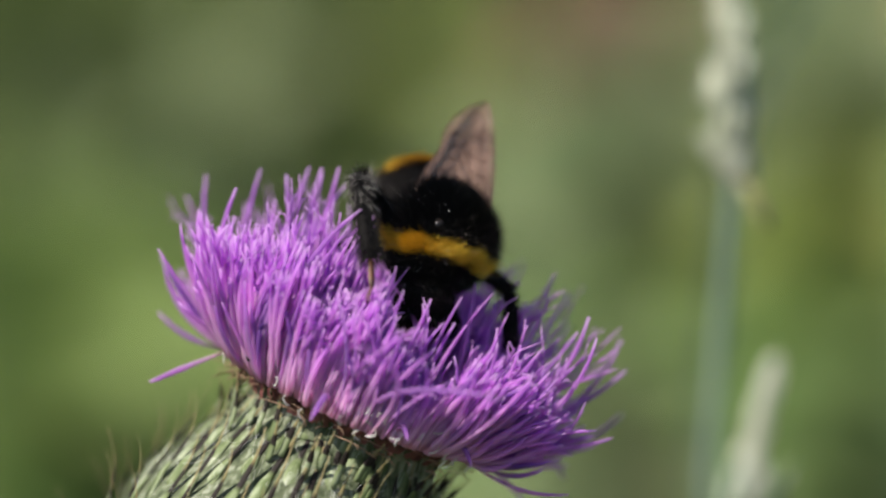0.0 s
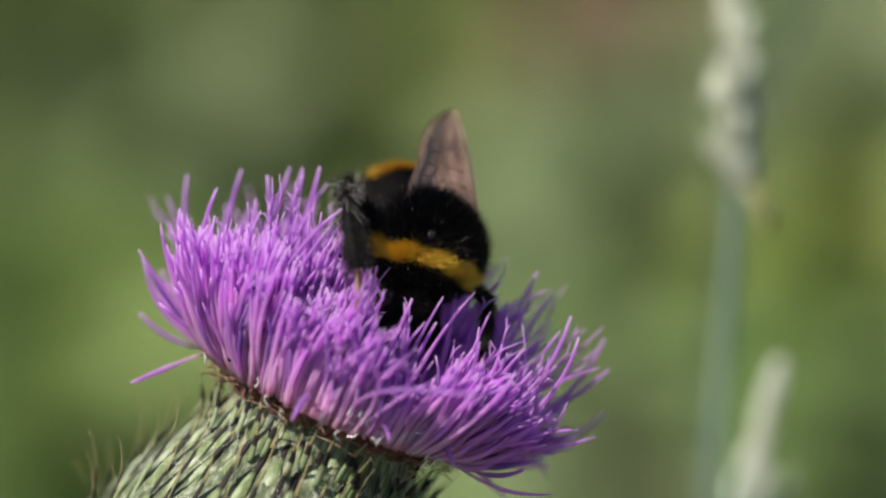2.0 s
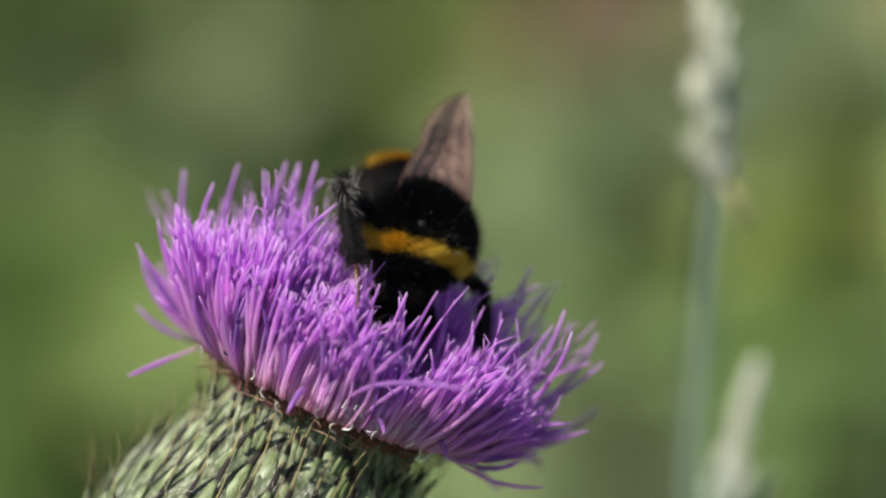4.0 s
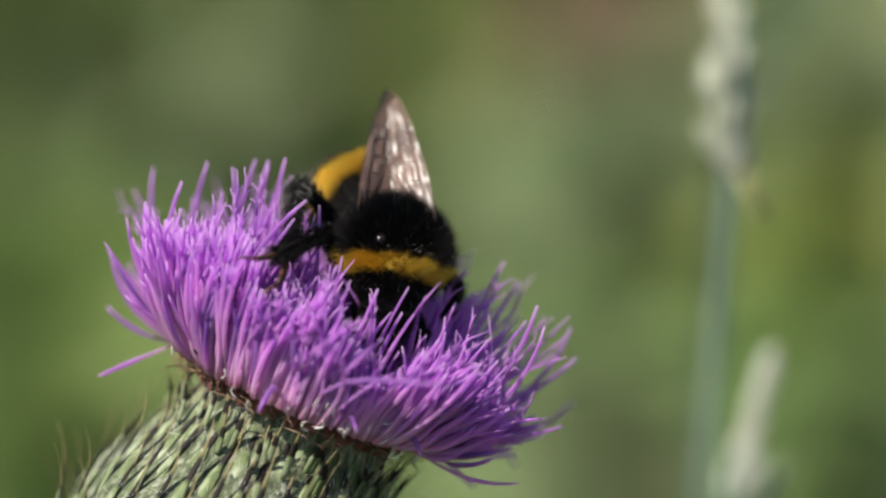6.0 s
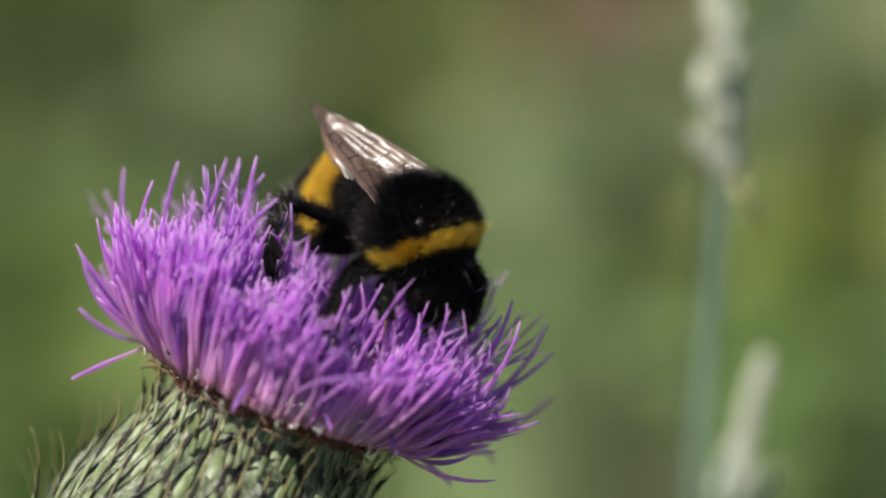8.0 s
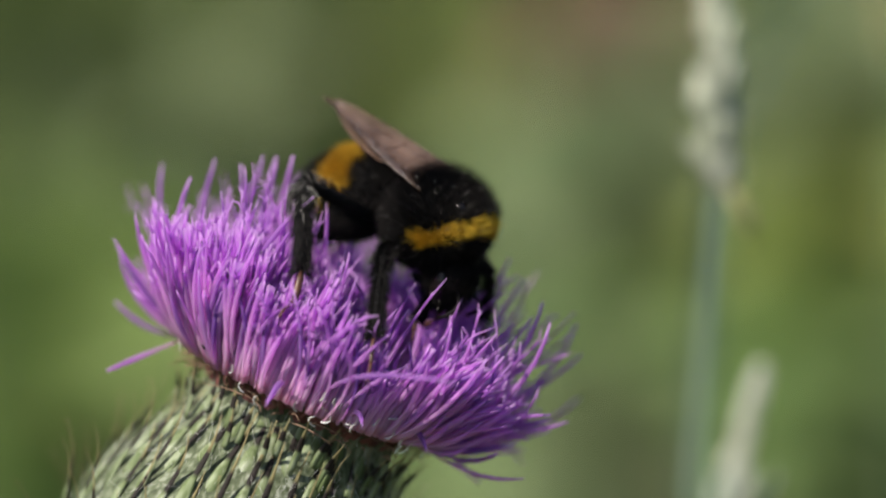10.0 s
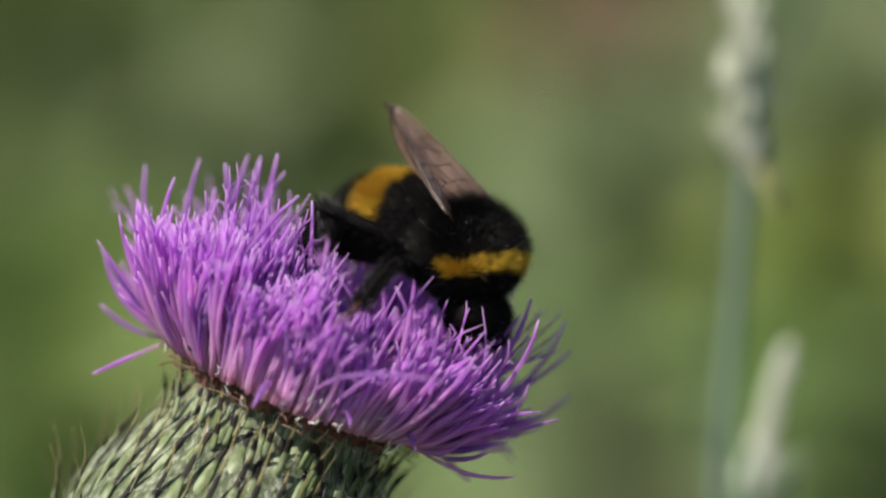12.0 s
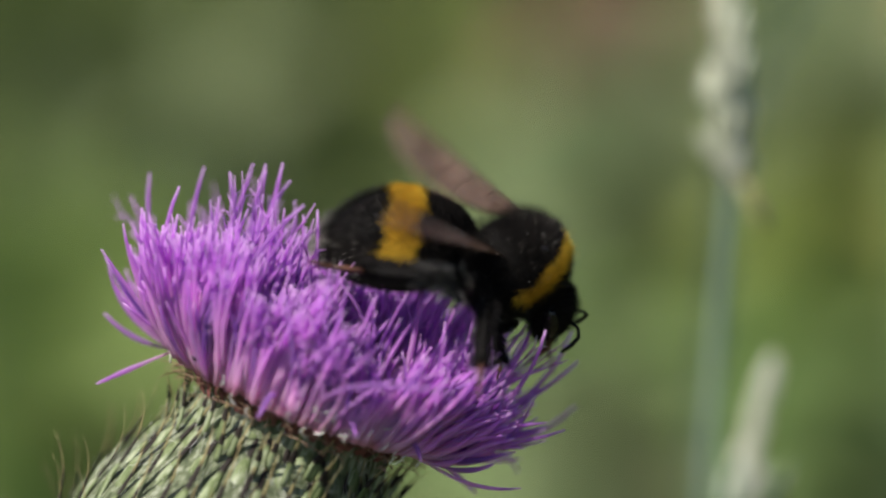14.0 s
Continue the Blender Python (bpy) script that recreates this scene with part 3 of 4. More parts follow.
    for i in range(1600):
        a, z = rnd.uniform(0, 2 * math.pi), -rnd.uniform(0.5, 22)
        out = Vector((math.cos(a), math.sin(a), 0))
        way = (Vector((0, 0, 1)) + out * rnd.uniform(0.1, 0.7) + Vector((rnd.gauss(0, 0.3), rnd.gauss(0, 0.3), 0))).normalized()
        s.hair(out * along_table(BULB_PROFILE, -z) + Vector((0, 0, z)), way, rnd.uniform(0.6, 1.8), 0.010, out * rnd.uniform(-0.5, 0.5))
    for i in range(70):
        a = rnd.uniform(0, 2 * math.pi)
        z = -rnd.uniform(1, 24)
        path = []
        for q in range(5):
            zz = z + q * rnd.uniform(0.3, 1.2)
            r = along_table(BULB_PROFILE, min(33, max(0, -zz))) + rnd.uniform(0.3, 1.6)
            aa = a + q * 0.07 * (1 if i % 2 else -1)
            path.append(Vector((r * math.cos(aa), r * math.sin(aa), zz)))
        s.tube(path, [0.009] * 5, 3)
    tagged(part("cobweb_threads", s, DOWN, root, "fine white cobweb threads between bracts"), kind="stuff")
    return root


# ---- bumblebee ----
def ball(shape, centre, radii, rings=20, sides=28, shape_of=None):
    first = len(shape.points)
    for i in range(rings + 1):
        f = i / rings
        for k in range(sides):
            shape.points.append(body_point(centre, radii, f, 2 * math.pi * k / sides, shape_of)[0])
        if i:
            for k in range(sides):
                a, b = first + (i - 1) * sides + k, first + (i - 1) * sides + (k + 1) % sides
                shape.faces.append((a, b, b + sides, a + sides))


def body_point(centre, radii, f, a, shape_of=None):
    """A point on an egg-shaped body; f runs from its rear (0) to its front (1)."""
    u = -math.cos(math.pi * f)
    ring = math.sqrt(max(0.0, 1 - u * u))
    if shape_of:
        ring *= shape_of(f)
    d = Vector((u * radii[0], ring * math.cos(a) * radii[1], ring * math.sin(a) * radii[2]))
    n = Vector((u / radii[0], ring * math.cos(a) / radii[1], ring * math.sin(a) / radii[2])).normalized()
    return Vector(centre) + d, n


COLLAR_TILT = radians(16)
BARE_PATCH = Vector((0.76, -1.19, 3.55))
ABDOMEN_HINGE = Vector((-3.5, 0, -0.3))


def abdomen_point(f, a):
    u = -math.cos(math.pi * f)
    p, n = body_point((0, 0, 0), (6.0, 4.2, 3.3), f, a, lambda q: 0.86 + 0.28 * q if q < 0.5 else 1.0)
    p.z -= 1.5 * max(0.0, -u) ** 2
    return p + Vector((-6.1, 0, -0.2)), n


def fur(point_of, count, tone_of, length_of, rnd, lie, width=0.021, bare=Vector((0, 0, 99))):
    """Hairs over a body, sorted by their colour: {colour: shape}."""
    made = {}
    for i in range(count):
        u = rnd.uniform(-1, 1)
        f = math.acos(-u) / math.pi
        a = rnd.uniform(0, 2 * math.pi)
        p, n = point_of(f, a)
        if (p - bare).length < 0.45:
            continue
        colour = tone_of(f, a, rnd)
        way = (n + Vector((rnd.gauss(0, 0.20), rnd.gauss(0, 0.20), rnd.gauss(0, 0.20))) + lie * 0.35).normalized()
        tilt = (lie + Vector((rnd.gauss(0, 0.35), rnd.gauss(0, 0.35), rnd.gauss(0, 0.35))))
        length = length_of(f, a) * rnd.uniform(0.65, 1.2) * (1.35 if rnd.random() < 0.05 else 1)
        made.setdefault(colour, Shape()).hair(p - n * 0.05, way, length, width * rnd.uniform(0.7, 1.3), tilt)
        if colour == "gold":
            for extra in range(3):
                q, m = point_of(min(0.99, max(0.01, f + rnd.gauss(0, 0.012))), a + rnd.gauss(0, 0.04))
                way = (m + Vector((rnd.gauss(0, 0.14), rnd.gauss(0, 0.14), rnd.gauss(0, 0.14))) + lie * 0.35).normalized()
                made[colour].hair(q - m * 0.05, way, length * rnd.uniform(0.85, 1.1), width * 0.75, tilt)
    return made


FUR = {"black": (FUR_BLACK, "fur", "dense black fur"), "gold": (FUR_GOLD, "golden_fur", "golden yellow band of fur"), "white": (FUR_WHITE, "white_fur", "whitish tail fur"), "grey": (FUR_GREY, "grey_fur", "sparse greyish hair tips")}


def add_fur(made, parent):
    for colour, s in made.items():
        material, name, label = FUR[colour]
        tagged(part(name, s, material, parent, label), kind="stuff")


def build_leg(name, bee, length, thick, rnd, basket=False, knee=1.7, shag=1.0, pale=0, bow=(0.50, 0.88)):
    """Hip at the origin, foot along x, the knee bent up along z."""
    leg = new(name)
    leg.parent = bee
    L = length

    def at(f):
        return Vector((f * L, 0, along_table([(0, 0), (0.10, bow[0] * knee), (0.24, bow[1] * knee), (0.34, knee), (0.42, 0.90 * knee), (0.56, 0.52 * knee), (0.70, 0.2 * knee), (0.84, 0.05), (1, 0)], f)))

    s = Shape()
    s.tube([at(f) for f in (0, 0.08, 0.16, 0.25, 0.34)], [thick * q for q in (0.7, 0.95, 1.0, 0.9, 0.6)], 9)
    part("femur", s, SKIN, leg)
    wide = 0.25 if basket else 0.0
    s = Shape()
    s.tube([at(f) for f in (0.335, 0.40, 0.48, 0.56, 0.64, 0.695)], [thick * q for q in (0.55, 0.7, 0.85 + wide, 0.95 + wide, 0.95 + wide, 0.5)], 9, 0, 0.75)
    part("tibia", s, SKIN, leg)
    for colour, count, reach in ((FUR_BLACK, 3400, 0.75 * shag), (FUR_GREY, pale if pale else 190 if basket else 60, 1.0 * shag)):
        hairs = Shape()
        for i in range(count):
            f = rnd.uniform(0.25, 0.48) if pale and colour == FUR_GREY else rnd.uniform(0.02, 0.70)
            ahead = (at(f + 0.02) - at(f)).normalized()
            other = Vector((0, 1, 0)).cross(ahead)
            a = rnd.uniform(0, 2 * math.pi)
            n = Vector((0, 1, 0)) * math.cos(a) + other * math.sin(a)
            way = (n + ahead * 0.6 + Vector((rnd.gauss(0, 0.2), rnd.gauss(0, 0.2), rnd.gauss(0, 0.2)))).normalized()
            hairs.hair(at(f) + n * thick * 0.6, way, reach * rnd.uniform(0.5, 1.2), 0.019 if colour == FUR_BLACK else 0.012, ahead * 0.6)
        tagged(part("leg_hair", hairs, colour, leg), kind="stuff")
    s = Shape()
    s.tube([at(f) for f in (0.69, 0.74, 0.80, 0.845, 0.855)], [thick * q for q in (0.35, 0.50, 0.52, 0.42, 0.22)], 8, 0, 0.7)
    x = 0.85
    for k in range(3):
        s.tube([at(x), at(x + 0.03), at(x + 0.045)], [thick * 0.18, thick * 0.27, thick * 0.16], 7)
        x += 0.045
    for d in (-1, 1):
        s.tube([at(0.98), at(1.0) + Vector((0, 0.12 * d, -0.1)), at(1.0) + Vector((0.15, 0.2 * d, -0.3))], [thick * 0.12, thick * 0.09, thick * 0.02], 5)
    part("foot", s, FOOT, leg, "slender rusty brown foot with claws")
    return leg


def wing_edge(f, hind):
    """Leading and trailing edge of a wing at the fraction f of its length."""
    if hind:
        lead = 0.55 * math.sin(math.pi * min(1, f * 0.9 + 0.08)) ** 0.6
        trail = -2.6 * math.sin(math.pi * min(1.0, 0.06 + 0.94 * f ** 0.85)) ** 0.75
    else:
        lead = 0.75 * math.sin(math.pi * (0.04 + 0.96 * f)) ** 0.55
        trail = -3.7 * math.sin(math.pi * min(1.0, 0.05 + 0.95 * f ** 1.25)) ** 0.7
    return lead, trail


def build_wing(name, bee, length, side, hind, label):
    """Root at the origin, x to the tip, y towards the leading edge."""
    wing = tagged(new(name), label)
    wing.parent = bee

    def at(f, v):
        lead, trail = wing_edge(f, hind)
        y = lead + (trail - lead) * v
        z = 0.06 * math.sin(v * 24 + f * 5) * math.sin(math.pi * f) + 0.30 * math.sin(math.pi * v) * f + 0.10 * noise.noise(Vector((f * 11, v * 9, side)))
        return Vector((f * length, y * side, z))

    s = Shape()
    n, m = 44, 26
    for layer in (0, -0.02):
        for i in range(n + 1):
            for j in range(m + 1):
                s.points.append(at(i / n, j / m) + Vector((0, 0, layer)))
    size = (n + 1) * (m + 1)
    for i in range(n):
        for j in range(m):
            a = i * (m + 1) + j
            q = (a, a + 1, a + m + 2, a + m + 1)
            s.faces += [q, tuple(size + k for k in reversed(q))]
    part("membrane", s, WING, wing, "smoky brown translucent membrane")
    s = Shape()
    lines = [[(0, 0.02), (0.3, 0.02), (0.62, 0.02), (0.75, 0.03)], [(0, 0.25), (0.15, 0.22), (0.35, 0.2), (0.55, 0.16), (0.68, 0.04)], [(0.02, 0.5), (0.2, 0.5), (0.38, 0.48), (0.52, 0.50), (0.66, 0.40), (0.80, 0.28)], [(0.02, 0.8), (0.2, 0.82), (0.38, 0.85), (0.5, 0.9)], [(0.35, 0.2), (0.38, 0.48), (0.38, 0.85)], [(0.48, 0.18), (0.52, 0.5), (0.55, 0.68), (0.7, 0.78)], [(0.58, 0.13), (0.64, 0.3), (0.66, 0.42)], [(0.68, 0.05), (0.72, 0.22), (0.74, 0.34)], [(0.2, 0.22), (0.24, 0.5)], [(0.38, 0.66), (0.55, 0.68), (0.62, 0.6), (0.66, 0.42)]]
    if hind:
        lines = [lines[0], [(0, 0.35), (0.3, 0.35), (0.6, 0.25), (0.8, 0.1)], [(0, 0.6), (0.3, 0.62), (0.6, 0.7)], [(0.35, 0.34), (0.38, 0.63)]]
    for line in lines:
        path = []
        for (fa, va), (fb, vb) in zip(line, line[1:]):
            path += [at(fa + (fb - fa) * q / 4, va + (vb - va) * q / 4) + Vector((0, 0, 0.02)) for q in range(4)]
        path.append(at(*line[-1]))
        s.tube(path, [0.085 * (1 - 0.6 * i / len(path)) for i in range(len(path))], 5)
    part("vein_network", s, VEIN, wing, "dark brown wing veins")
    return wing


def wing_pose(root, way, edge, side):
    x = Vector(way).normalized()
    y = Vector(edge) * side
    y = (y - x * y.dot(x)).normalized()
    z = x.cross(y)
    m = Matrix((x, y, z)).transposed().to_4x4()
    m.translation = Vector(root) * MM
    return m


def build_bee():
    rnd = random.Random(23)
    bee = thing("bumblebee", "furry black bumblebee with golden bands on the thistle", "bumblebee")
    s = Shape()
    ball(s, (0, 0, 0), (3.9, 4.0, 3.7))
    thorax = part("thorax", s, SKIN, bee)

    def collar(f, a, r):
        p = body_point((0, 0, 0), (3.9, 4.0, 3.7), f, a)[0]
        across = p.x * math.cos(COLLAR_TILT) - p.z * math.sin(COLLAR_TILT) + 0.12 * math.sin(a * 9) + r.gauss(0, 0.10)
        return "gold" if 0.95 < across < 2.0 and math.sin(a) > 0.05 + r.gauss(0, 0.05) else "black"

    add_fur(fur(lambda f, a: body_point((0, 0, 0), (3.9, 4.0, 3.7), f, a), 700, lambda f, a, r: "grey", lambda f, a: 1.6, rnd, Vector((-0.2, 0, 0.1)), 0.008), thorax)
    add_fur(fur(lambda f, a: body_point((0, 0, 0), (3.9, 4.0, 3.7), f, a), 34000, collar, lambda f, a: 1.3 - 0.35 * (f > 0.62), rnd, Vector((-0.35, 0, 0.12)), bare=BARE_PATCH), thorax)
    s = Shape()
    ball(s, BARE_PATCH, (0.5, 0.5, 0.4), 10, 14)
    part("bare_patch", s, EYE_BLACK, thorax, "bare shiny black patch amid the fur")
    s = Shape()
    ball(s, (0, 0, 0), (1, 1, 1), 22, 30)
    s.points = [abdomen_point(i // 30 / 22, 2 * math.pi * (i % 30) / 30)[0] for i in range(23 * 30)]
    abdomen = part("abdomen", s, SKIN, bee)
    abdomen.location = ABDOMEN_HINGE * MM

    def bands(f, a, r):
        u = -math.cos(math.pi * f) + 0.03 * math.sin(a * 7) + r.gauss(0, 0.03)
        if u < -0.86:
            return "white" if r.random() < 0.5 else "black"
        return "gold" if -0.14 < u < 0.28 and math.sin(a) > 0.36 + r.gauss(0, 0.06) else "black"

    add_fur(fur(abdomen_point, 50000, bands, lambda f, a: 0.75 + 0.3 * (f < 0.2), rnd, Vector((-0.75, 0, -0.1))), abdomen)
    add_fur(fur(abdomen_point, 1500, lambda f, a, r: "grey" if f < 0.42 else "black", lambda f, a: 1.15, rnd, Vector((-0.6, 0, 0.1)), 0.013), abdomen)
    head_at = Vector((4.4, 0, -1.7))
    turn = Euler((0, radians(62), 0)).to_matrix()

    def head_point(f, a):
        p, n = body_point((0, 0, 0), (2.4, 2.1, 1.8), f, a)
        return head_at + turn @ p, turn @ n

    s = Shape()
    ball(s, (0, 0, 0), (1, 1, 1), 16, 22)
    s.points = [head_point(i // 22 / 16, 2 * math.pi * (i % 22) / 22)[0] for i in range(17 * 22)]
    head = part("head", s, SKIN, bee)
    add_fur(fur(head_point, 6000, lambda f, a, r: "black", lambda f, a: 0.75, rnd, Vector((-0.1, 0, 0.2))), head)
    for side in (-1, 1):
        s = Shape()
        ball(s, (0, 0, 0), (1.35, 0.45, 0.75), 12, 16)
        s.points = [head_at + turn @ (q + Vector((0.1, 1.8 * side, 0.25))) for q in s.points]
        part("eye", s, EYE_BLACK, head, "glossy black compound eye")
        s = Shape()
        base = head_at + turn @ Vector((0.2, 0.7 * side, 1.6))
        s.tube([base, base + Vector((0.9, 0.5 * side, 0.1)), base + Vector((1.3, 0.9 * side, -0.3)), base + Vector((1.2, 1.1 * side, -1.2)), base + Vector((0.9, 1.2 * side, -2.2))], [0.14, 0.13, 0.17, 0.18, 0.13], 7)
        part("antenna", s, SKIN, head, "black elbowed antenna")
    s = Shape()
    base = head_at + turn @ Vector((2.1, 0, 0.2))
    s.tube([base, base + Vector((0.5, 0, -1.4)), base + Vector((0.3, 0, -2.8)), base + Vector((0.0, 0, -4.2))], [0.32, 0.26, 0.18, 0.06], 7)
    part("tongue", s, FOOT, head, "rusty brown tongue probing the florets")
    s = Shape()
    for i in range(28):
        a, f = rnd.uniform(0.1, 3.0), math.acos(-rnd.uniform(-0.8, 0.5)) / math.pi
        p, n = body_point((0, 0, 0), (3.9, 4.0, 3.7), f, a)
        p = p + n * rnd.uniform(0.5, 1.0)
        w = rnd.uniform(0.02, 0.04)
        s.tube([p - n * w, p, p + n * w], [w * 0.5, w, w * 0.4], 5)
    tagged(part("pollen", s, POLLEN, bee, "pale pollen grains caught in the fur"), kind="stuff")
    legs = {}
    for key, name, hip, length, thick, basket in (("RF", "front_leg", (2.6, -2.0, -3.2), 5.6, 0.36, False), ("LF", "front_leg", (2.6, 2.0, -3.2), 5.6, 0.36, False), ("RM", "middle_leg", (0.3, -3.4, -3.0), 14.5, 0.5, False), ("LM", "middle_leg", (0.3, 3.0, -2.0), 11.0, 0.58, True), ("RH", "hind_leg", (-2.4, -2.8, -3.1), 14.0, 0.6, True), ("LH", "hind_leg", (-2.2, 2.4, -3.0), 11.5, 0.62, True)):
        leg = build_leg(name, bee, length, thick, rnd, basket, {'RH': 6.4, 'LM': 2.3, 'RM': 2.6}.get(key, 1.7), {'RH': 1.5, 'RM': 1.25}.get(key, 1.0), 280 if key == 'RH' else 0, (0.32, 0.72) if key == 'RH' else (0.50, 0.88))
        side = 1 if hip[1] > 0 else -1
        way = Vector({"F": (0.6, 0.35 * side, -0.7), "M": (0.1, 0.5 * side, -0.8), "H": (-0.55, 0.15 * side, -0.85)}[key[1]])
        leg.matrix_local = wing_pose(hip, way, Vector((0, 0, 1)).cross(way), 1)
        legs[key] = leg
    wings = {}
    for side in (-1, 1):
        wings[side] = (build_wing("forewing", bee, 13.4, side, False, "smoky brown forewing folded back"), build_wing("hindwing", bee, 9.4, side, True, "smaller smoky hindwing tucked under the forewing"))
    return bee, abdomen, legs, wings


# ---- grasses ----
def spikelet(shape, foot, way, size):
    """Two husks opening from one foot."""
    side = way.cross(Vector((0.3, 1, 0.2))).normalized()
    for d in (-1, 1):
        lean = side * d * 0.18
        path = [foot + (way + lean * math.sin(q * 2.6)) * size * q for q in (0, 0.25, 0.5, 0.75, 1.0)]
        shape.tube(path, [size * q for q in (0.06, 0.14, 0.15, 0.10, 0.01)], 7, 0, 0.7)


def build_spike(root, low, high, count, size, rnd, reach):
    """Spikelets set in turn along the top of a stalk."""
    for i in range(count):
        f = i / max(1, count - 1)
        foot = low + (high - low) * f
        axis = (high - low).normalized()
        a = i * 2.399963 + rnd.uniform(-0.5, 0.5)
        out = Vector((math.cos(a), math.sin(a), 0))
        way = (axis * 1.0 + out * reach * rnd.uniform(0.4, 1.7) + Vector((rnd.gauss(0, 0.06), 0, 0))).normalized()
        s = Shape()
        spikelet(s, foot + out * 0.25, way, size * rnd.uniform(0.6, 1.2) * (1 - 0.45 * f))
        part("spikelet", s, HUSK, root)

GREY = blade_material("leaf_grey_green", (0.21, 0.275, 0.14), (0.30, 0.365, 0.20), (0.37, 0.43, 0.26), 20.0)
PALE = blade_material("leaf_pale_green", (0.16, 0.25, 0.09), (0.22, 0.32, 0.12), (0.30, 0.38, 0.18), 20.0)
# shade between the herbs is put into this dark leaf colour
DARK = blade_material("leaf_shade_green", (0.035, 0.056, 0.013), (0.05, 0.076, 0.018), (0.07, 0.095, 0.027), 20.0)
LUSH = blade_material("leaf_lush_green", (0.125, 0.205, 0.055), (0.175, 0.265, 0.08), (0.23, 0.31, 0.115), 20.0)
RUST = blade_material("withered_brown", (0.09, 0.06, 0.03), (0.14, 0.09, 0.045), (0.20, 0.14, 0.07), 20.0)
OLIVE = blade_material("leaf_yellow_olive", (0.20, 0.26, 0.07), (0.28, 0.335, 0.095), (0.36, 0.395, 0.13), 20.0)
PINK = blade_material("faded_pink", (0.20, 0.095, 0.085), (0.27, 0.14, 0.125), (0.34, 0.20, 0.18), 20.0)
# herbs of the meadow by kind: x, y, height, spread, leaf length, leaves
GREY_HERBS = (
    (0.0397, 0.6000, 0.4320, 0.020, 0.026, 70, "pale grey-green herb with broad leaves"),
    (-0.0569, 0.6870, 0.4369, 0.022, 0.028, 9, "grey-green broad-leaved herb in the meadow"),
    (0.0390, 0.5868, 0.4522, 0.024, 0.028, 110, "pale grey-green herb with broad leaves"),
    (0.1026, 0.7397, 0.4372, 0.026, 0.028, 60, "pale grey-green herb with broad leaves"),
    (0.0280, 0.4259, 0.4422, 0.013, 0.024, 110, "pale grey-green herb with broad leaves"),
    (0.0385, 0.5181, 0.4673, 0.015, 0.024, 90, "pale grey-green herb with broad leaves"),
)
PALE_HERBS = (
    (0.0685, 0.4200, 0.4524, 0.015, 0.026, 60, "pale green leafy herb among grass"),
    (0.0235, 0.4400, 0.4474, 0.014, 0.026, 50, "pale green leafy herb among grass"),
    (0.0303, 0.4723, 0.4235, 0.016, 0.022, 60, "pale green leafy herb among grass"),
    (0.0952, 0.6416, 0.3944, 0.020, 0.026, 50, "pale green leafy herb among grass"),
    (0.0876, 0.5326, 0.4470, 0.028, 0.030, 110, "pale yellow-green lush leafy herb"),
    (0.0809, 0.5459, 0.4233, 0.024, 0.030, 80, "pale yellow-green lush leafy herb"),
    (0.0178, 0.5000, 0.4130, 0.018, 0.026, 80, "pale green leafy herb among grass"),
    (0.0313, 0.5000, 0.4230, 0.018, 0.026, 80, "pale green leafy herb among grass"),
)
# dark-coloured herbs stand in for shaded gaps of the meadow
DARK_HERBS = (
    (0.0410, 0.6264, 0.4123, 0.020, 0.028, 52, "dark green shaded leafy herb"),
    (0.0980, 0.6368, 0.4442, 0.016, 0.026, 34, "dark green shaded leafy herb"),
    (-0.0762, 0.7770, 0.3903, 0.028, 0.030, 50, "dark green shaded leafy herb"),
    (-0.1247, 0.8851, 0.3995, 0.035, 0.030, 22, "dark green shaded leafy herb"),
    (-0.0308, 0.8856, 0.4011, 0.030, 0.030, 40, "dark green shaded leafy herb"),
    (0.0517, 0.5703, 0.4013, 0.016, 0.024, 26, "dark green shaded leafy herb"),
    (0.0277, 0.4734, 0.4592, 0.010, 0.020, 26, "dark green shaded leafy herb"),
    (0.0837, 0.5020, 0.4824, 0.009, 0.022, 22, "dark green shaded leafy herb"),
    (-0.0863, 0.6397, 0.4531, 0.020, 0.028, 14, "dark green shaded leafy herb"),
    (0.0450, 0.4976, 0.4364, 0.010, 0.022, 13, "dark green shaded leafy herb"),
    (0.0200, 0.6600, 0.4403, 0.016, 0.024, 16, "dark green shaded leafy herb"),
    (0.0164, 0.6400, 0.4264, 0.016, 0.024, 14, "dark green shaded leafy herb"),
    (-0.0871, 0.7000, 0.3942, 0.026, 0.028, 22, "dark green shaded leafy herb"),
)
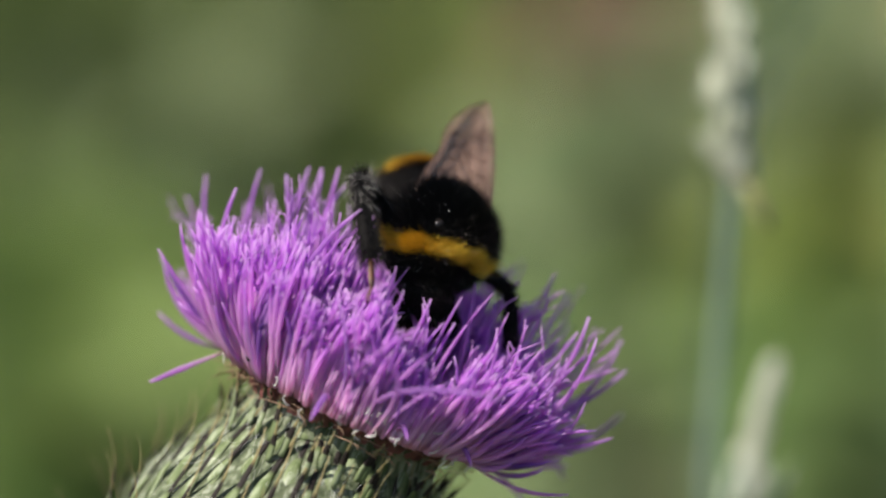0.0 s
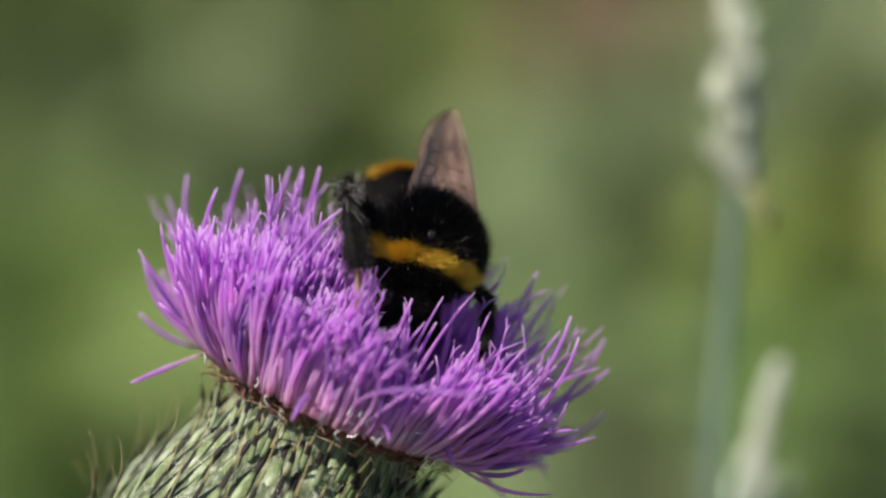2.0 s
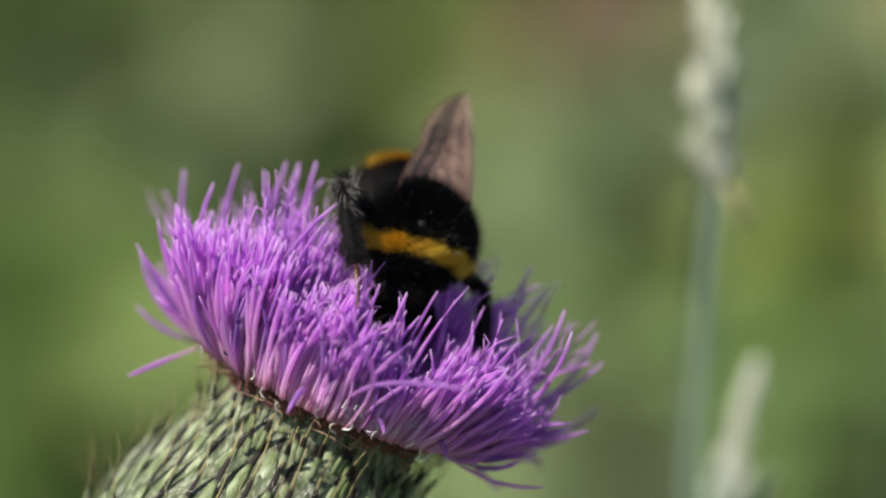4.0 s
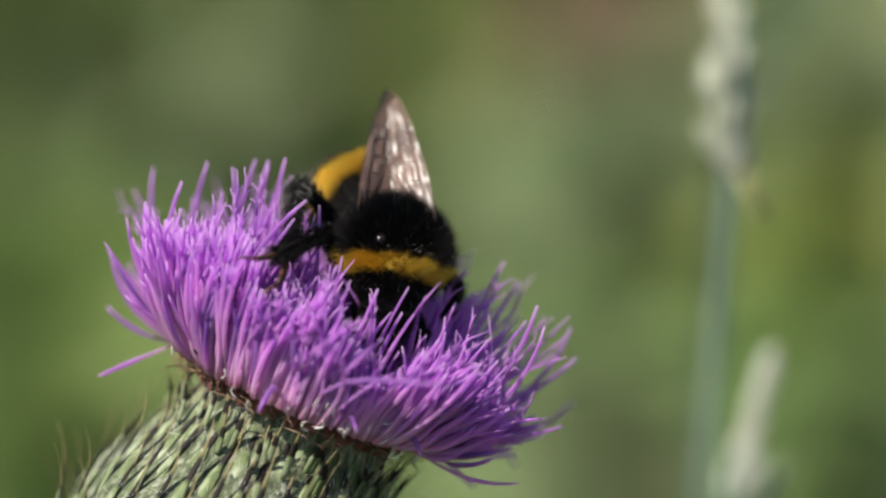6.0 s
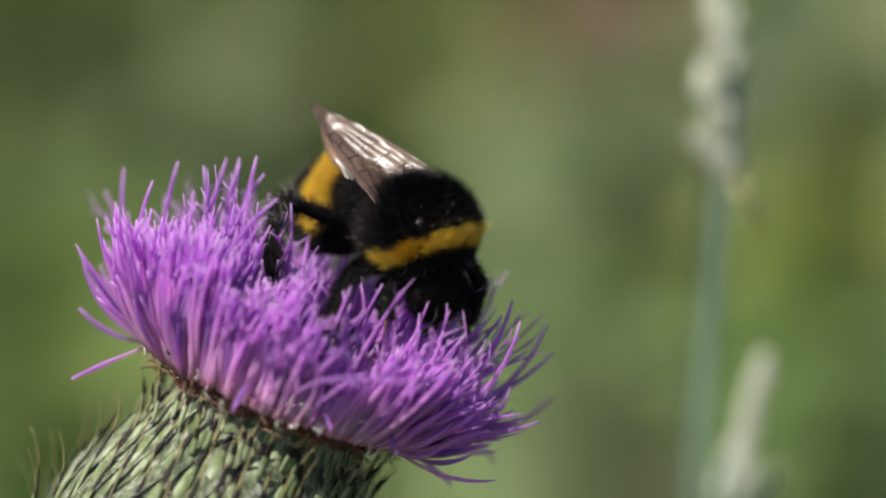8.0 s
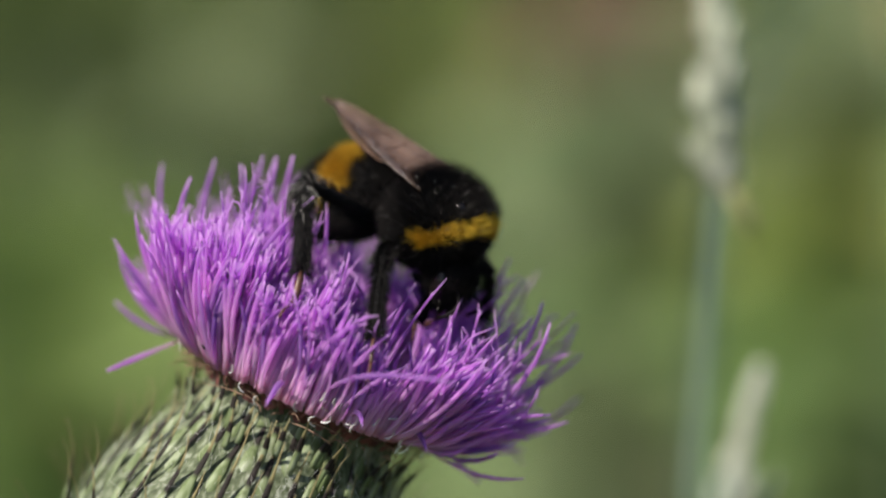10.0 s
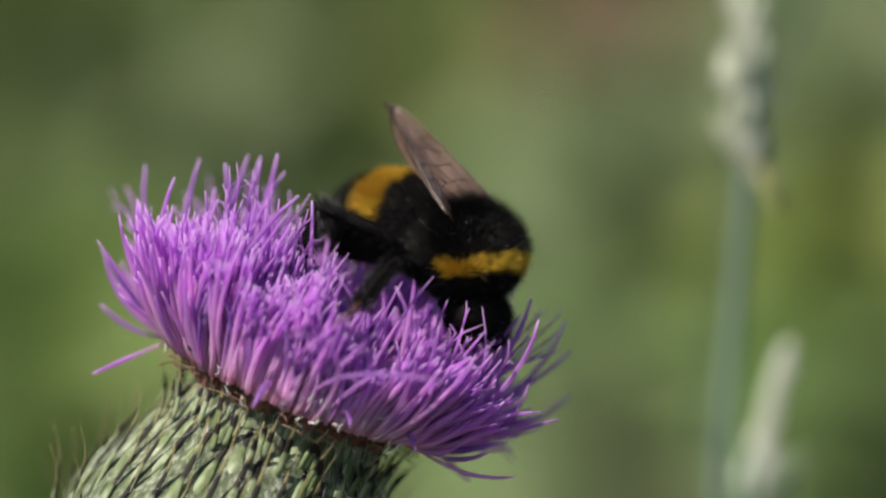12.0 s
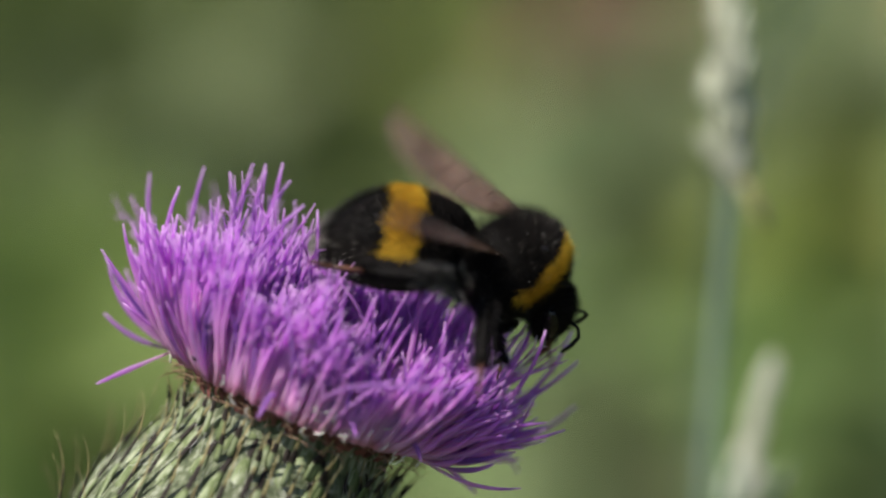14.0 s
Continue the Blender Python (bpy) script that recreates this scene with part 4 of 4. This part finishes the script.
LUSH_HERBS = (
    (-0.0616, 0.5000, 0.4205, 0.022, 0.030, 36, "bright green lush leafy herb"),
    (0.0777, 0.4400, 0.4543, 0.018, 0.026, 70, "bright green lush leafy herb"),
    (0.0708, 0.4300, 0.4395, 0.016, 0.026, 60, "bright green lush leafy herb"),
    (0.0844, 0.5000, 0.4130, 0.026, 0.030, 90, "bright green lush leafy herb"),
    (0.0864, 0.5600, 0.4050, 0.022, 0.030, 70, "bright green lush leafy herb"),
    (-0.0897, 0.5723, 0.4074, 0.035, 0.035, 60, "bright green lush leafy herb"),
    (-0.0752, 0.6718, 0.3900, 0.030, 0.035, 22, "bright green lush leafy herb"),
    (-0.0850, 0.6757, 0.4020, 0.030, 0.035, 10, "bright green lush leafy herb"),
    (0.0717, 0.6038, 0.4073, 0.024, 0.030, 90, "bright green lush leafy herb"),
    (0.0912, 0.5236, 0.4195, 0.026, 0.030, 90, "bright green lush leafy herb"),
    (-0.0825, 0.4734, 0.4267, 0.024, 0.030, 90, "bright green lush leafy herb"),
    (0.1000, 0.6264, 0.4123, 0.022, 0.030, 60, "yellow-green lush leafy herb"),
    (0.0879, 0.6281, 0.4174, 0.024, 0.030, 70, "yellow-green lush leafy herb"),
    (0.0826, 0.6202, 0.3932, 0.022, 0.030, 60, "yellow-green lush leafy herb"),
    (0.0899, 0.5778, 0.4243, 0.030, 0.030, 130, "yellow-green lush leafy herb"),
    (0.0768, 0.5480, 0.3975, 0.030, 0.030, 120, "yellow-green lush leafy herb"),
)
RUST_HERBS = (
    (0.0424, 0.6414, 0.4582, 0.017, 0.018, 80, "brown withered seed head of a meadow herb"),
    (0.1115, 0.7096, 0.3446, 0.018, 0.022, 16, "brown withered seed head of a meadow herb"),
    (0.0853, 0.6132, 0.3715, 0.020, 0.024, 18, "brown withered seed head of a meadow herb"),
    (0.0337, 0.5258, 0.4908, 0.010, 0.018, 18, "brown withered seed head of a meadow herb"),
)
PINK_HERBS = (
    (0.0399, 0.6352, 0.4716, 0.013, 0.016, 60, "dull pink fading meadow flower head"),
    (0.0353, 0.6348, 0.4704, 0.013, 0.016, 50, "dull pink fading meadow flower head"),
    (0.0321, 0.5095, 0.5055, 0.005, 0.014, 13, "dull pink fading meadow flower head"),
)
OLIVE_HERBS = (
    (0.0151, 0.7000, 0.4405, 0.022, 0.028, 12, "yellow-olive leafy herb in the sun"),
    (0.0765, 0.4551, 0.4676, 0.016, 0.026, 60, "yellow-olive leafy herb in the sun"),
    (0.0756, 0.4963, 0.4649, 0.010, 0.024, 35, "yellow-olive leafy herb in the sun"),
)


def build_grass_stalks():
    rnd = random.Random(3)
    tall = thing("grass_stalk", "pale flowering grass stalk with a blue-green stem", "grass", "flowering grasses")
    tall.location = (0.0211, 0.0434, -0.0280)
    s = Shape()
    s.tube([Vector((0.1, 0, 20)), Vector((1.2, 0, 200)), Vector((2.6, 0, 420)), Vector((3.6, 0, 570)), Vector((3.6, 0, 592)), Vector((5.3, 0, 619)), Vector((5.0, 0, 640)), Vector((3.8, 0, 668))], [1.1, 1.0, 0.95, 0.85, 0.85, 0.75, 0.45, 0.2], 9)
    part("stem", s, HUSK_STEM, tall, "blue-green hollow stem")
    build_spike(tall, Vector((5.2, 0, 617)), Vector((3.9, 0, 664)), 86, 5.2, rnd, 0.26)
    s = Shape()
    s.tube([Vector((5.8, -1, 619)), Vector((6.8, -1, 617.6)), Vector((7.7, -1, 615.9)), Vector((8.2, -1, 614.6))], [0.25, 0.5, 0.5, 0.25], 8)
    part("anther", s, ANTHER, tall, "dangling yellow anther")
    short = thing("grass_stalk", "shorter pale grass spike beside the taller stalk", "grass", "flowering grasses")
    short.location = (0.0195, 0.0393, -0.0246)
    s = Shape()
    s.tube([Vector((0.2, 0, 20)), Vector((2.5, 0, 200)), Vector((5.0, 0, 420)), Vector((6.4, 0, 570)), Vector((7.4, 0, 589)), Vector((10.0, 0, 597))], [1.0, 1.0, 0.9, 0.8, 0.7, 0.3], 9)
    part("stem", s, HUSK_STEM, short)
    build_spike(short, Vector((7.2, 0, 585)), Vector((10.2, 0, 599)), 38, 4.0, rnd, 0.16)
    s = Shape()
    s.strip([Vector((8.0, 0, 583)), Vector((9.6, 0, 586)), Vector((11.0, 0, 588.5)), Vector((12.2, 0, 590.5))], [0.4, 0.6, 0.5, 0.05], Vector((0.6, 0, -0.8)))
    part("leaf", s, HUSK, short)
    for stalk in (tall, short):
        for piece in stalk.children:
            piece.data.transform(Matrix.Scale(1.035, 4))
    blade = thing("grass_shoot", "narrow grey-green grass blade leaning behind the stalks", "grass", "flowering grasses")
    blade.location = (0.0240, 0.1180, 0.0)
    s = Shape()
    s.strip([Vector((0, 0, -5)), Vector((2, 0, 300)), Vector((5, 0, 557)), Vector((7.7, 0, 592)), Vector((9.6, 0, 600)), Vector((14, 2, 609)), Vector((24, 4, 622))], [0.5, 0.5, 0.5, 0.6, 0.8, 0.8, 0.2], Vector((1, 0.3, 0)))
    part("leaf", s, HUSK_STEM, blade)
    straw = thing("dry_grass_head", "straw-yellow dry grass head on a thin stalk", "grass", "flowering grasses")
    straw.location = (0.0470, 0.1150, 0.0)
    s = Shape()
    s.tube([Vector((12, 0, -5)), Vector((9, 0, 300)), Vector((4, 0, 600)), Vector((3.2, 0, 612))], [0.4, 0.35, 0.3, 0.15], 7)
    part("stem", s, STEM, straw)
    for i in range(7):
        s = Shape()
        spikelet(s, Vector((3.8 - i * 0.1, 0, 605 + i * 1.1)), Vector((math.cos(i * 2.2) * 0.5, math.sin(i * 2.2) * 0.5, 0.8)).normalized(), 3.5)
        part("spikelet", s, ANTHER, straw)
    return tall, short, blade, straw


RIGHT_MID_ROWS = (
    (0.0, 0.0003, -0.0034, -0.003, 35.5, 84.0, -76.2),
    (2.0, 0.0003, -0.0034, -0.003, 170.3, 83.6, 62.4),
    (4.5, 0.0003, -0.0034, -0.003, 131.4, 82.7, 35.0),
    (5.0, 0.0003, -0.0034, -0.003, 40.2, 33.7, -48.9),
    (5.5, 0.0003, -0.0034, -0.003, 29.9, -33.0, -39.7),
    (6.0, 0.0003, -0.0034, -0.003, 29.8, -43.9, -56.1),
    (6.5, 0.0003, -0.0034, -0.003, 20.0, -39.0, -31.8),
    (7.0, 0.0003, -0.0034, -0.003, 33.6, -40.0, -66.0),
    (7.5, 0.0003, -0.0034, -0.003, 21.7, -17.6, -51.5),
    (10.0, 0.0003, -0.0034, -0.003, 38.9, 2.5, -40.1),
    (10.5, 0.0003, -0.0034, -0.003, 47.6, -3.7, -58.0),
    (11.0, 0.0003, -0.0034, -0.003, 49.2, -15.6, -60.1),
    (11.5, 0.0003, -0.0034, -0.003, 49.9, -14.6, -74.6),
    (12.0, 0.0003, -0.0034, -0.003, 40.5, -6.6, -69.0),
    (12.5, 0.0003, -0.0034, -0.003, 58.2, -19.3, -60.4),
    (13.0, 0.0003, -0.0034, -0.003, 58.0, -15.6, -70.9),
    (13.5, 0.0003, -0.0034, -0.003, 28.4, 15.5, -93.8),
    (14.0, 0.0003, -0.0034, -0.003, 31.1, -12.8, -87.7),
)
LEFT_MID_ROWS = (
    (0.0, 0.0003, 0.003, -0.002, -45.1, 9.9, 41.6),
    (0.5, 0.0003, 0.003, -0.002, -38.4, 15.7, 41.8),
    (1.0, 0.0003, 0.003, -0.002, -42.6, -10.1, 16.7),
    (1.5, 0.0003, 0.003, -0.002, -45.3, -13.2, 14.5),
    (2.0, 0.0003, 0.003, -0.002, -44.0, -8.8, 24.7),
    (4.5, 0.0003, 0.003, -0.002, -42.0, 8.4, 38.9),
    (5.0, 0.0003, 0.003, -0.002, -13.0, 66.5, 73.7),
    (5.5, 0.0003, 0.003, -0.002, 9.8, 62.7, 62.7),
    (6.0, 0.0003, 0.003, -0.002, -32.5, 73.9, 86.8),
    (6.5, 0.0003, 0.003, -0.002, -9.8, 55.4, 122.6),
    (7.0, 0.0003, 0.003, -0.002, -58.0, 64.6, 77.7),
    (7.25, 0.0003, 0.003, -0.002, -47.7, 57.4, 37.1),
    (7.5, 0.0003, 0.003, -0.002, -32.6, 55.0, -0.0),
    (10.0, 0.0003, 0.003, -0.002, -0.9, 26.3, 19.7),
    (10.5, 0.0003, 0.003, -0.002, 42.0, 16.4, 49.3),
    (11.0, 0.0003, 0.003, -0.002, 23.9, 22.8, 53.0),
    (12.0, 0.0003, 0.003, -0.002, 35.6, 40.1, 42.7),
    (13.0, 0.0003, 0.003, -0.002, 18.6, 18.1, 57.2),
    (13.5, 0.0003, 0.003, -0.002, 39.8, 26.9, 46.7),
    (14.0, 0.0003, 0.003, -0.002, 38.2, 41.6, 5.3),
)
RIGHT_HIND_ROWS = (
    (0.0, -0.0024, -0.0028, -0.0031, 49.4, -29.6, -16.1),
    (0.5, -0.0024, -0.0028, -0.0031, 47.5, -14.7, -7.0),
    (1.0, -0.0024, -0.0028, -0.0031, 55.8, -21.7, -24.6),
    (1.5, -0.0024, -0.0028, -0.0031, 59.1, -21.8, -41.1),
    (2.0, -0.0024, -0.0028, -0.0031, 55.4, -27.7, -17.7),
    (4.5, -0.0024, -0.0028, -0.0031, 47.6, -28.4, -12.9),
    (5.0, -0.0024, -0.0028, -0.0031, 44.6, -28.6, -23.7),
    (5.5, -0.0024, -0.0028, -0.0031, 64.2, -1.6, -34.3),
    (6.0, -0.0024, -0.0028, -0.0031, 52.4, -31.7, -35.7),
    (6.5, -0.0024, -0.0028, -0.0031, 57.0, -31.2, -45.5),
    (7.0, -0.0024, -0.0028, -0.0031, 68.6, 0.3, -83.1),
    (7.5, -0.0024, -0.0028, -0.0031, 66.7, 0.9, -71.1),
    (10.0, -0.0024, -0.0028, -0.0031, 72.4, 13.0, -65.7),
    (10.5, -0.0024, -0.0028, -0.0031, 78.5, 55.2, -83.7),
    (11.0, -0.0024, -0.0028, -0.0031, 75.1, 48.0, -84.9),
    (11.5, -0.0024, -0.0028, -0.0031, 68.8, 49.8, -96.0),
    (12.0, -0.0024, -0.0028, -0.0031, 79.5, 49.1, -78.4),
    (12.5, -0.0024, -0.0028, -0.0031, 88.4, 38.5, -66.2),
    (13.0, -0.0024, -0.0028, -0.0031, 87.8, 52.0, -72.4),
    (13.5, -0.0024, -0.0028, -0.0031, 79.3, 65.1, -84.4),
    (13.75, -0.0024, -0.0028, -0.0031, -7.4, 42.0, -147.9),
    (14.0, -0.0024, -0.0028, -0.0031, -40.7, 0.3, -149.0),
)
RIGHT_FRONT_ROWS = (
    (0.0, 0.0026, -0.002, -0.0032, -85.1, 3.3, 5.8),
    (7.0, 0.0026, -0.002, -0.0032, -117.2, -32.8, -0.9),
    (7.17, 0.0026, -0.002, -0.0032, -54.0, -45.9, -24.0),
    (7.33, 0.0026, -0.002, -0.0032, 11.2, -35.2, -49.5),
    (7.5, 0.0026, -0.002, -0.0032, 60.3, -13.3, -51.4),
    (8.75, 0.0026, -0.002, -0.0032, 5.4, -5.9, -28.0),
    (10.0, 0.0026, -0.002, -0.0032, -44.8, 16.9, -19.8),
    (12.5, 0.0026, -0.002, -0.0032, -62.2, -3.1, -7.7),
    (13.0, 0.0026, -0.002, -0.0032, -114.0, 13.9, -22.1),
    (13.5, 0.0026, -0.002, -0.0032, -169.7, 12.2, -44.9),
    (13.75, 0.0026, -0.002, -0.0032, 135.2, 26.1, -61.4),
    (14.0, 0.0026, -0.002, -0.0032, 76.9, 20.5, -83.3),
)
GRASS_ROWS = (
    (0.0, 0.0, 0.0, 0.0),
    (0.5, -0.00173, -0.00065, -0.002),
    (1.0, -0.0, -5e-05, -0.00014),
    (1.5, 0.00128, 0.00036, 0.00111),
    (2.0, 0.00038, -7e-05, -0.00021),
    (4.5, -0.00154, -3e-05, -0.00011),
    (5.0, -0.0012, 2e-05, 7e-05),
    (5.5, -0.00143, -8e-05, -0.00025),
    (6.0, -0.0003, 0.00023, 0.00071),
    (6.5, -0.00015, 0.0002, 0.00061),
    (7.0, -0.00154, -0.00012, -0.00036),
    (7.5, -0.00083, 0.00015, 0.00046),
    (10.0, -0.0012, -0.00017, -0.00054),
    (10.5, 0.00023, 9e-05, 0.00028),
    (11.0, -0.00026, -7e-05, -0.00021),
    (11.5, 0.0006, 0.00014, 0.00043),
    (12.0, 0.00116, 0.00041, 0.00125),
    (12.5, 0.00011, 7e-05, 0.00021),
    (13.0, 0.00082, -5e-05, -0.00014),
    (13.5, 0.00049, 0.00012, 0.00036),
    (14.0, -0.00019, 3e-05, 0.0001),
)
ABDOMEN_ROWS = (
    (0, -60, -10),
    (0.5, -60, -3),
    (1, -60, 15),
    (1.5, -52, 36),
    (2, -60, -8),
    (4.5, -56, -14),
    (5, -50, 28),
    (5.5, -52, 40),
    (6, -40, 35),
    (6.5, -30, 32),
    (7, -30, 36),
    (7.5, -42, 38),
    (10, -56, 24),
    (10.5, -55, 15),
    (11, -50, 25),
    (11.5, -40, 14),
    (12, -55, 20),
    (12.5, -55, 10),
    (13, -50, 23),
    (13.5, -35, 14),
    (14, -25, 10),
)
WING_ROWS = (
    (0, -0.93, 0.20, -0.31),
    (0.5, -0.89, 0.10, -0.44),
    (1, -0.93, -0.01, -0.37),
    (1.5, -0.95, -0.13, -0.30),
    (2, -0.94, 0.08, -0.34),
    (4.5, -0.96, 0.18, -0.21),
    (5, -0.96, -0.06, -0.27),
    (5.5, -0.86, -0.30, -0.42),
    (6, -0.98, -0.12, -0.17),
    (6.5, -1.00, -0.05, -0.05),
    (7, -0.99, -0.17, -0.01),
    (7.5, -0.91, -0.24, -0.34),
    (10, -0.90, -0.13, -0.42),
    (10.5, -0.97, -0.12, -0.23),
    (11, -0.97, -0.16, -0.16),
    (11.5, -1.00, -0.05, -0.05),
    (12, -0.95, -0.06, -0.29),
    (12.5, -0.98, -0.07, -0.19),
    (13, -0.97, -0.17, -0.15),
    (13.5, -0.96, -0.19, -0.19),
)


build_ground()
build_meadow()
seed = 40
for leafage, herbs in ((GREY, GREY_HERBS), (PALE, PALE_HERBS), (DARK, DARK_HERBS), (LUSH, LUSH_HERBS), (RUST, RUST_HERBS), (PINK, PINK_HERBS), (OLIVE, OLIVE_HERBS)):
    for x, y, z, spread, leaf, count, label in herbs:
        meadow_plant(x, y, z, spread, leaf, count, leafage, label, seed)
        seed += 1
grasses = build_grass_stalks()
thistle = build_thistle()
bee, abdomen, legs, wings = build_bee()



def motions():
    walk(thistle, [(t, pose(*row) @ HEAD_SEAT) for t, *row in FLOWER_ROWS])
    walk(bee, [(t, pose(*row)) for t, *row in BEE_ROWS])
    for key, rows in (("RM", RIGHT_MID_ROWS), ("LM", LEFT_MID_ROWS), ("RH", RIGHT_HIND_ROWS), ("RF", RIGHT_FRONT_ROWS)):
        walk(legs[key], [(t, pose(*row)) for t, *row in rows])
    walk(abdomen, [(t, pose(*(ABDOMEN_HINGE * MM), 0, 0, yaw) @ pose(0, 0, 0, 0, bend, 0)) for t, bend, yaw in ABDOMEN_ROWS])
    for side, pair in wings.items():
        for hind, wing in enumerate(pair):
            root = (-1.8 - 0.7 * hind, 2.9 * side, 2.3 - 0.3 * hind + 0.12 * side)
            rows = []
            for t, x, y, z in WING_ROWS:
                way = (x, y - side * (0.20 + 0.02 * hind), z + 0.05 - 0.05 * hind)
                rows.append((t, wing_pose(root, way, (0.05, side, 0.5 if 4.7 < t < 9 else 0.25), side)))
            spread = (-0.74, -0.58, 0.34) if side < 0 else (-0.95, 0.22, 0.08)
            for t, beat in ((13.8, -0.1), (13.9, 0.15), (13.9334, -0.15), (13.9667, 0.15), (14.0, -0.12)):
                rows.append((t, wing_pose(root, (spread[0], spread[1], spread[2] + beat - 0.05 * hind), (0.05, side, 0.6 if side < 0 else 0.15), side)))
            walk(wing, rows)
    for ob, share in zip(grasses, (1.035, 1.035, 0.9, 1.3)):
        base = ob.location.copy()
        walk(ob, [(t, pose(base.x + x * share, base.y + y * share, base.z + z * share)) for t, x, y, z in GRASS_ROWS])


motions()
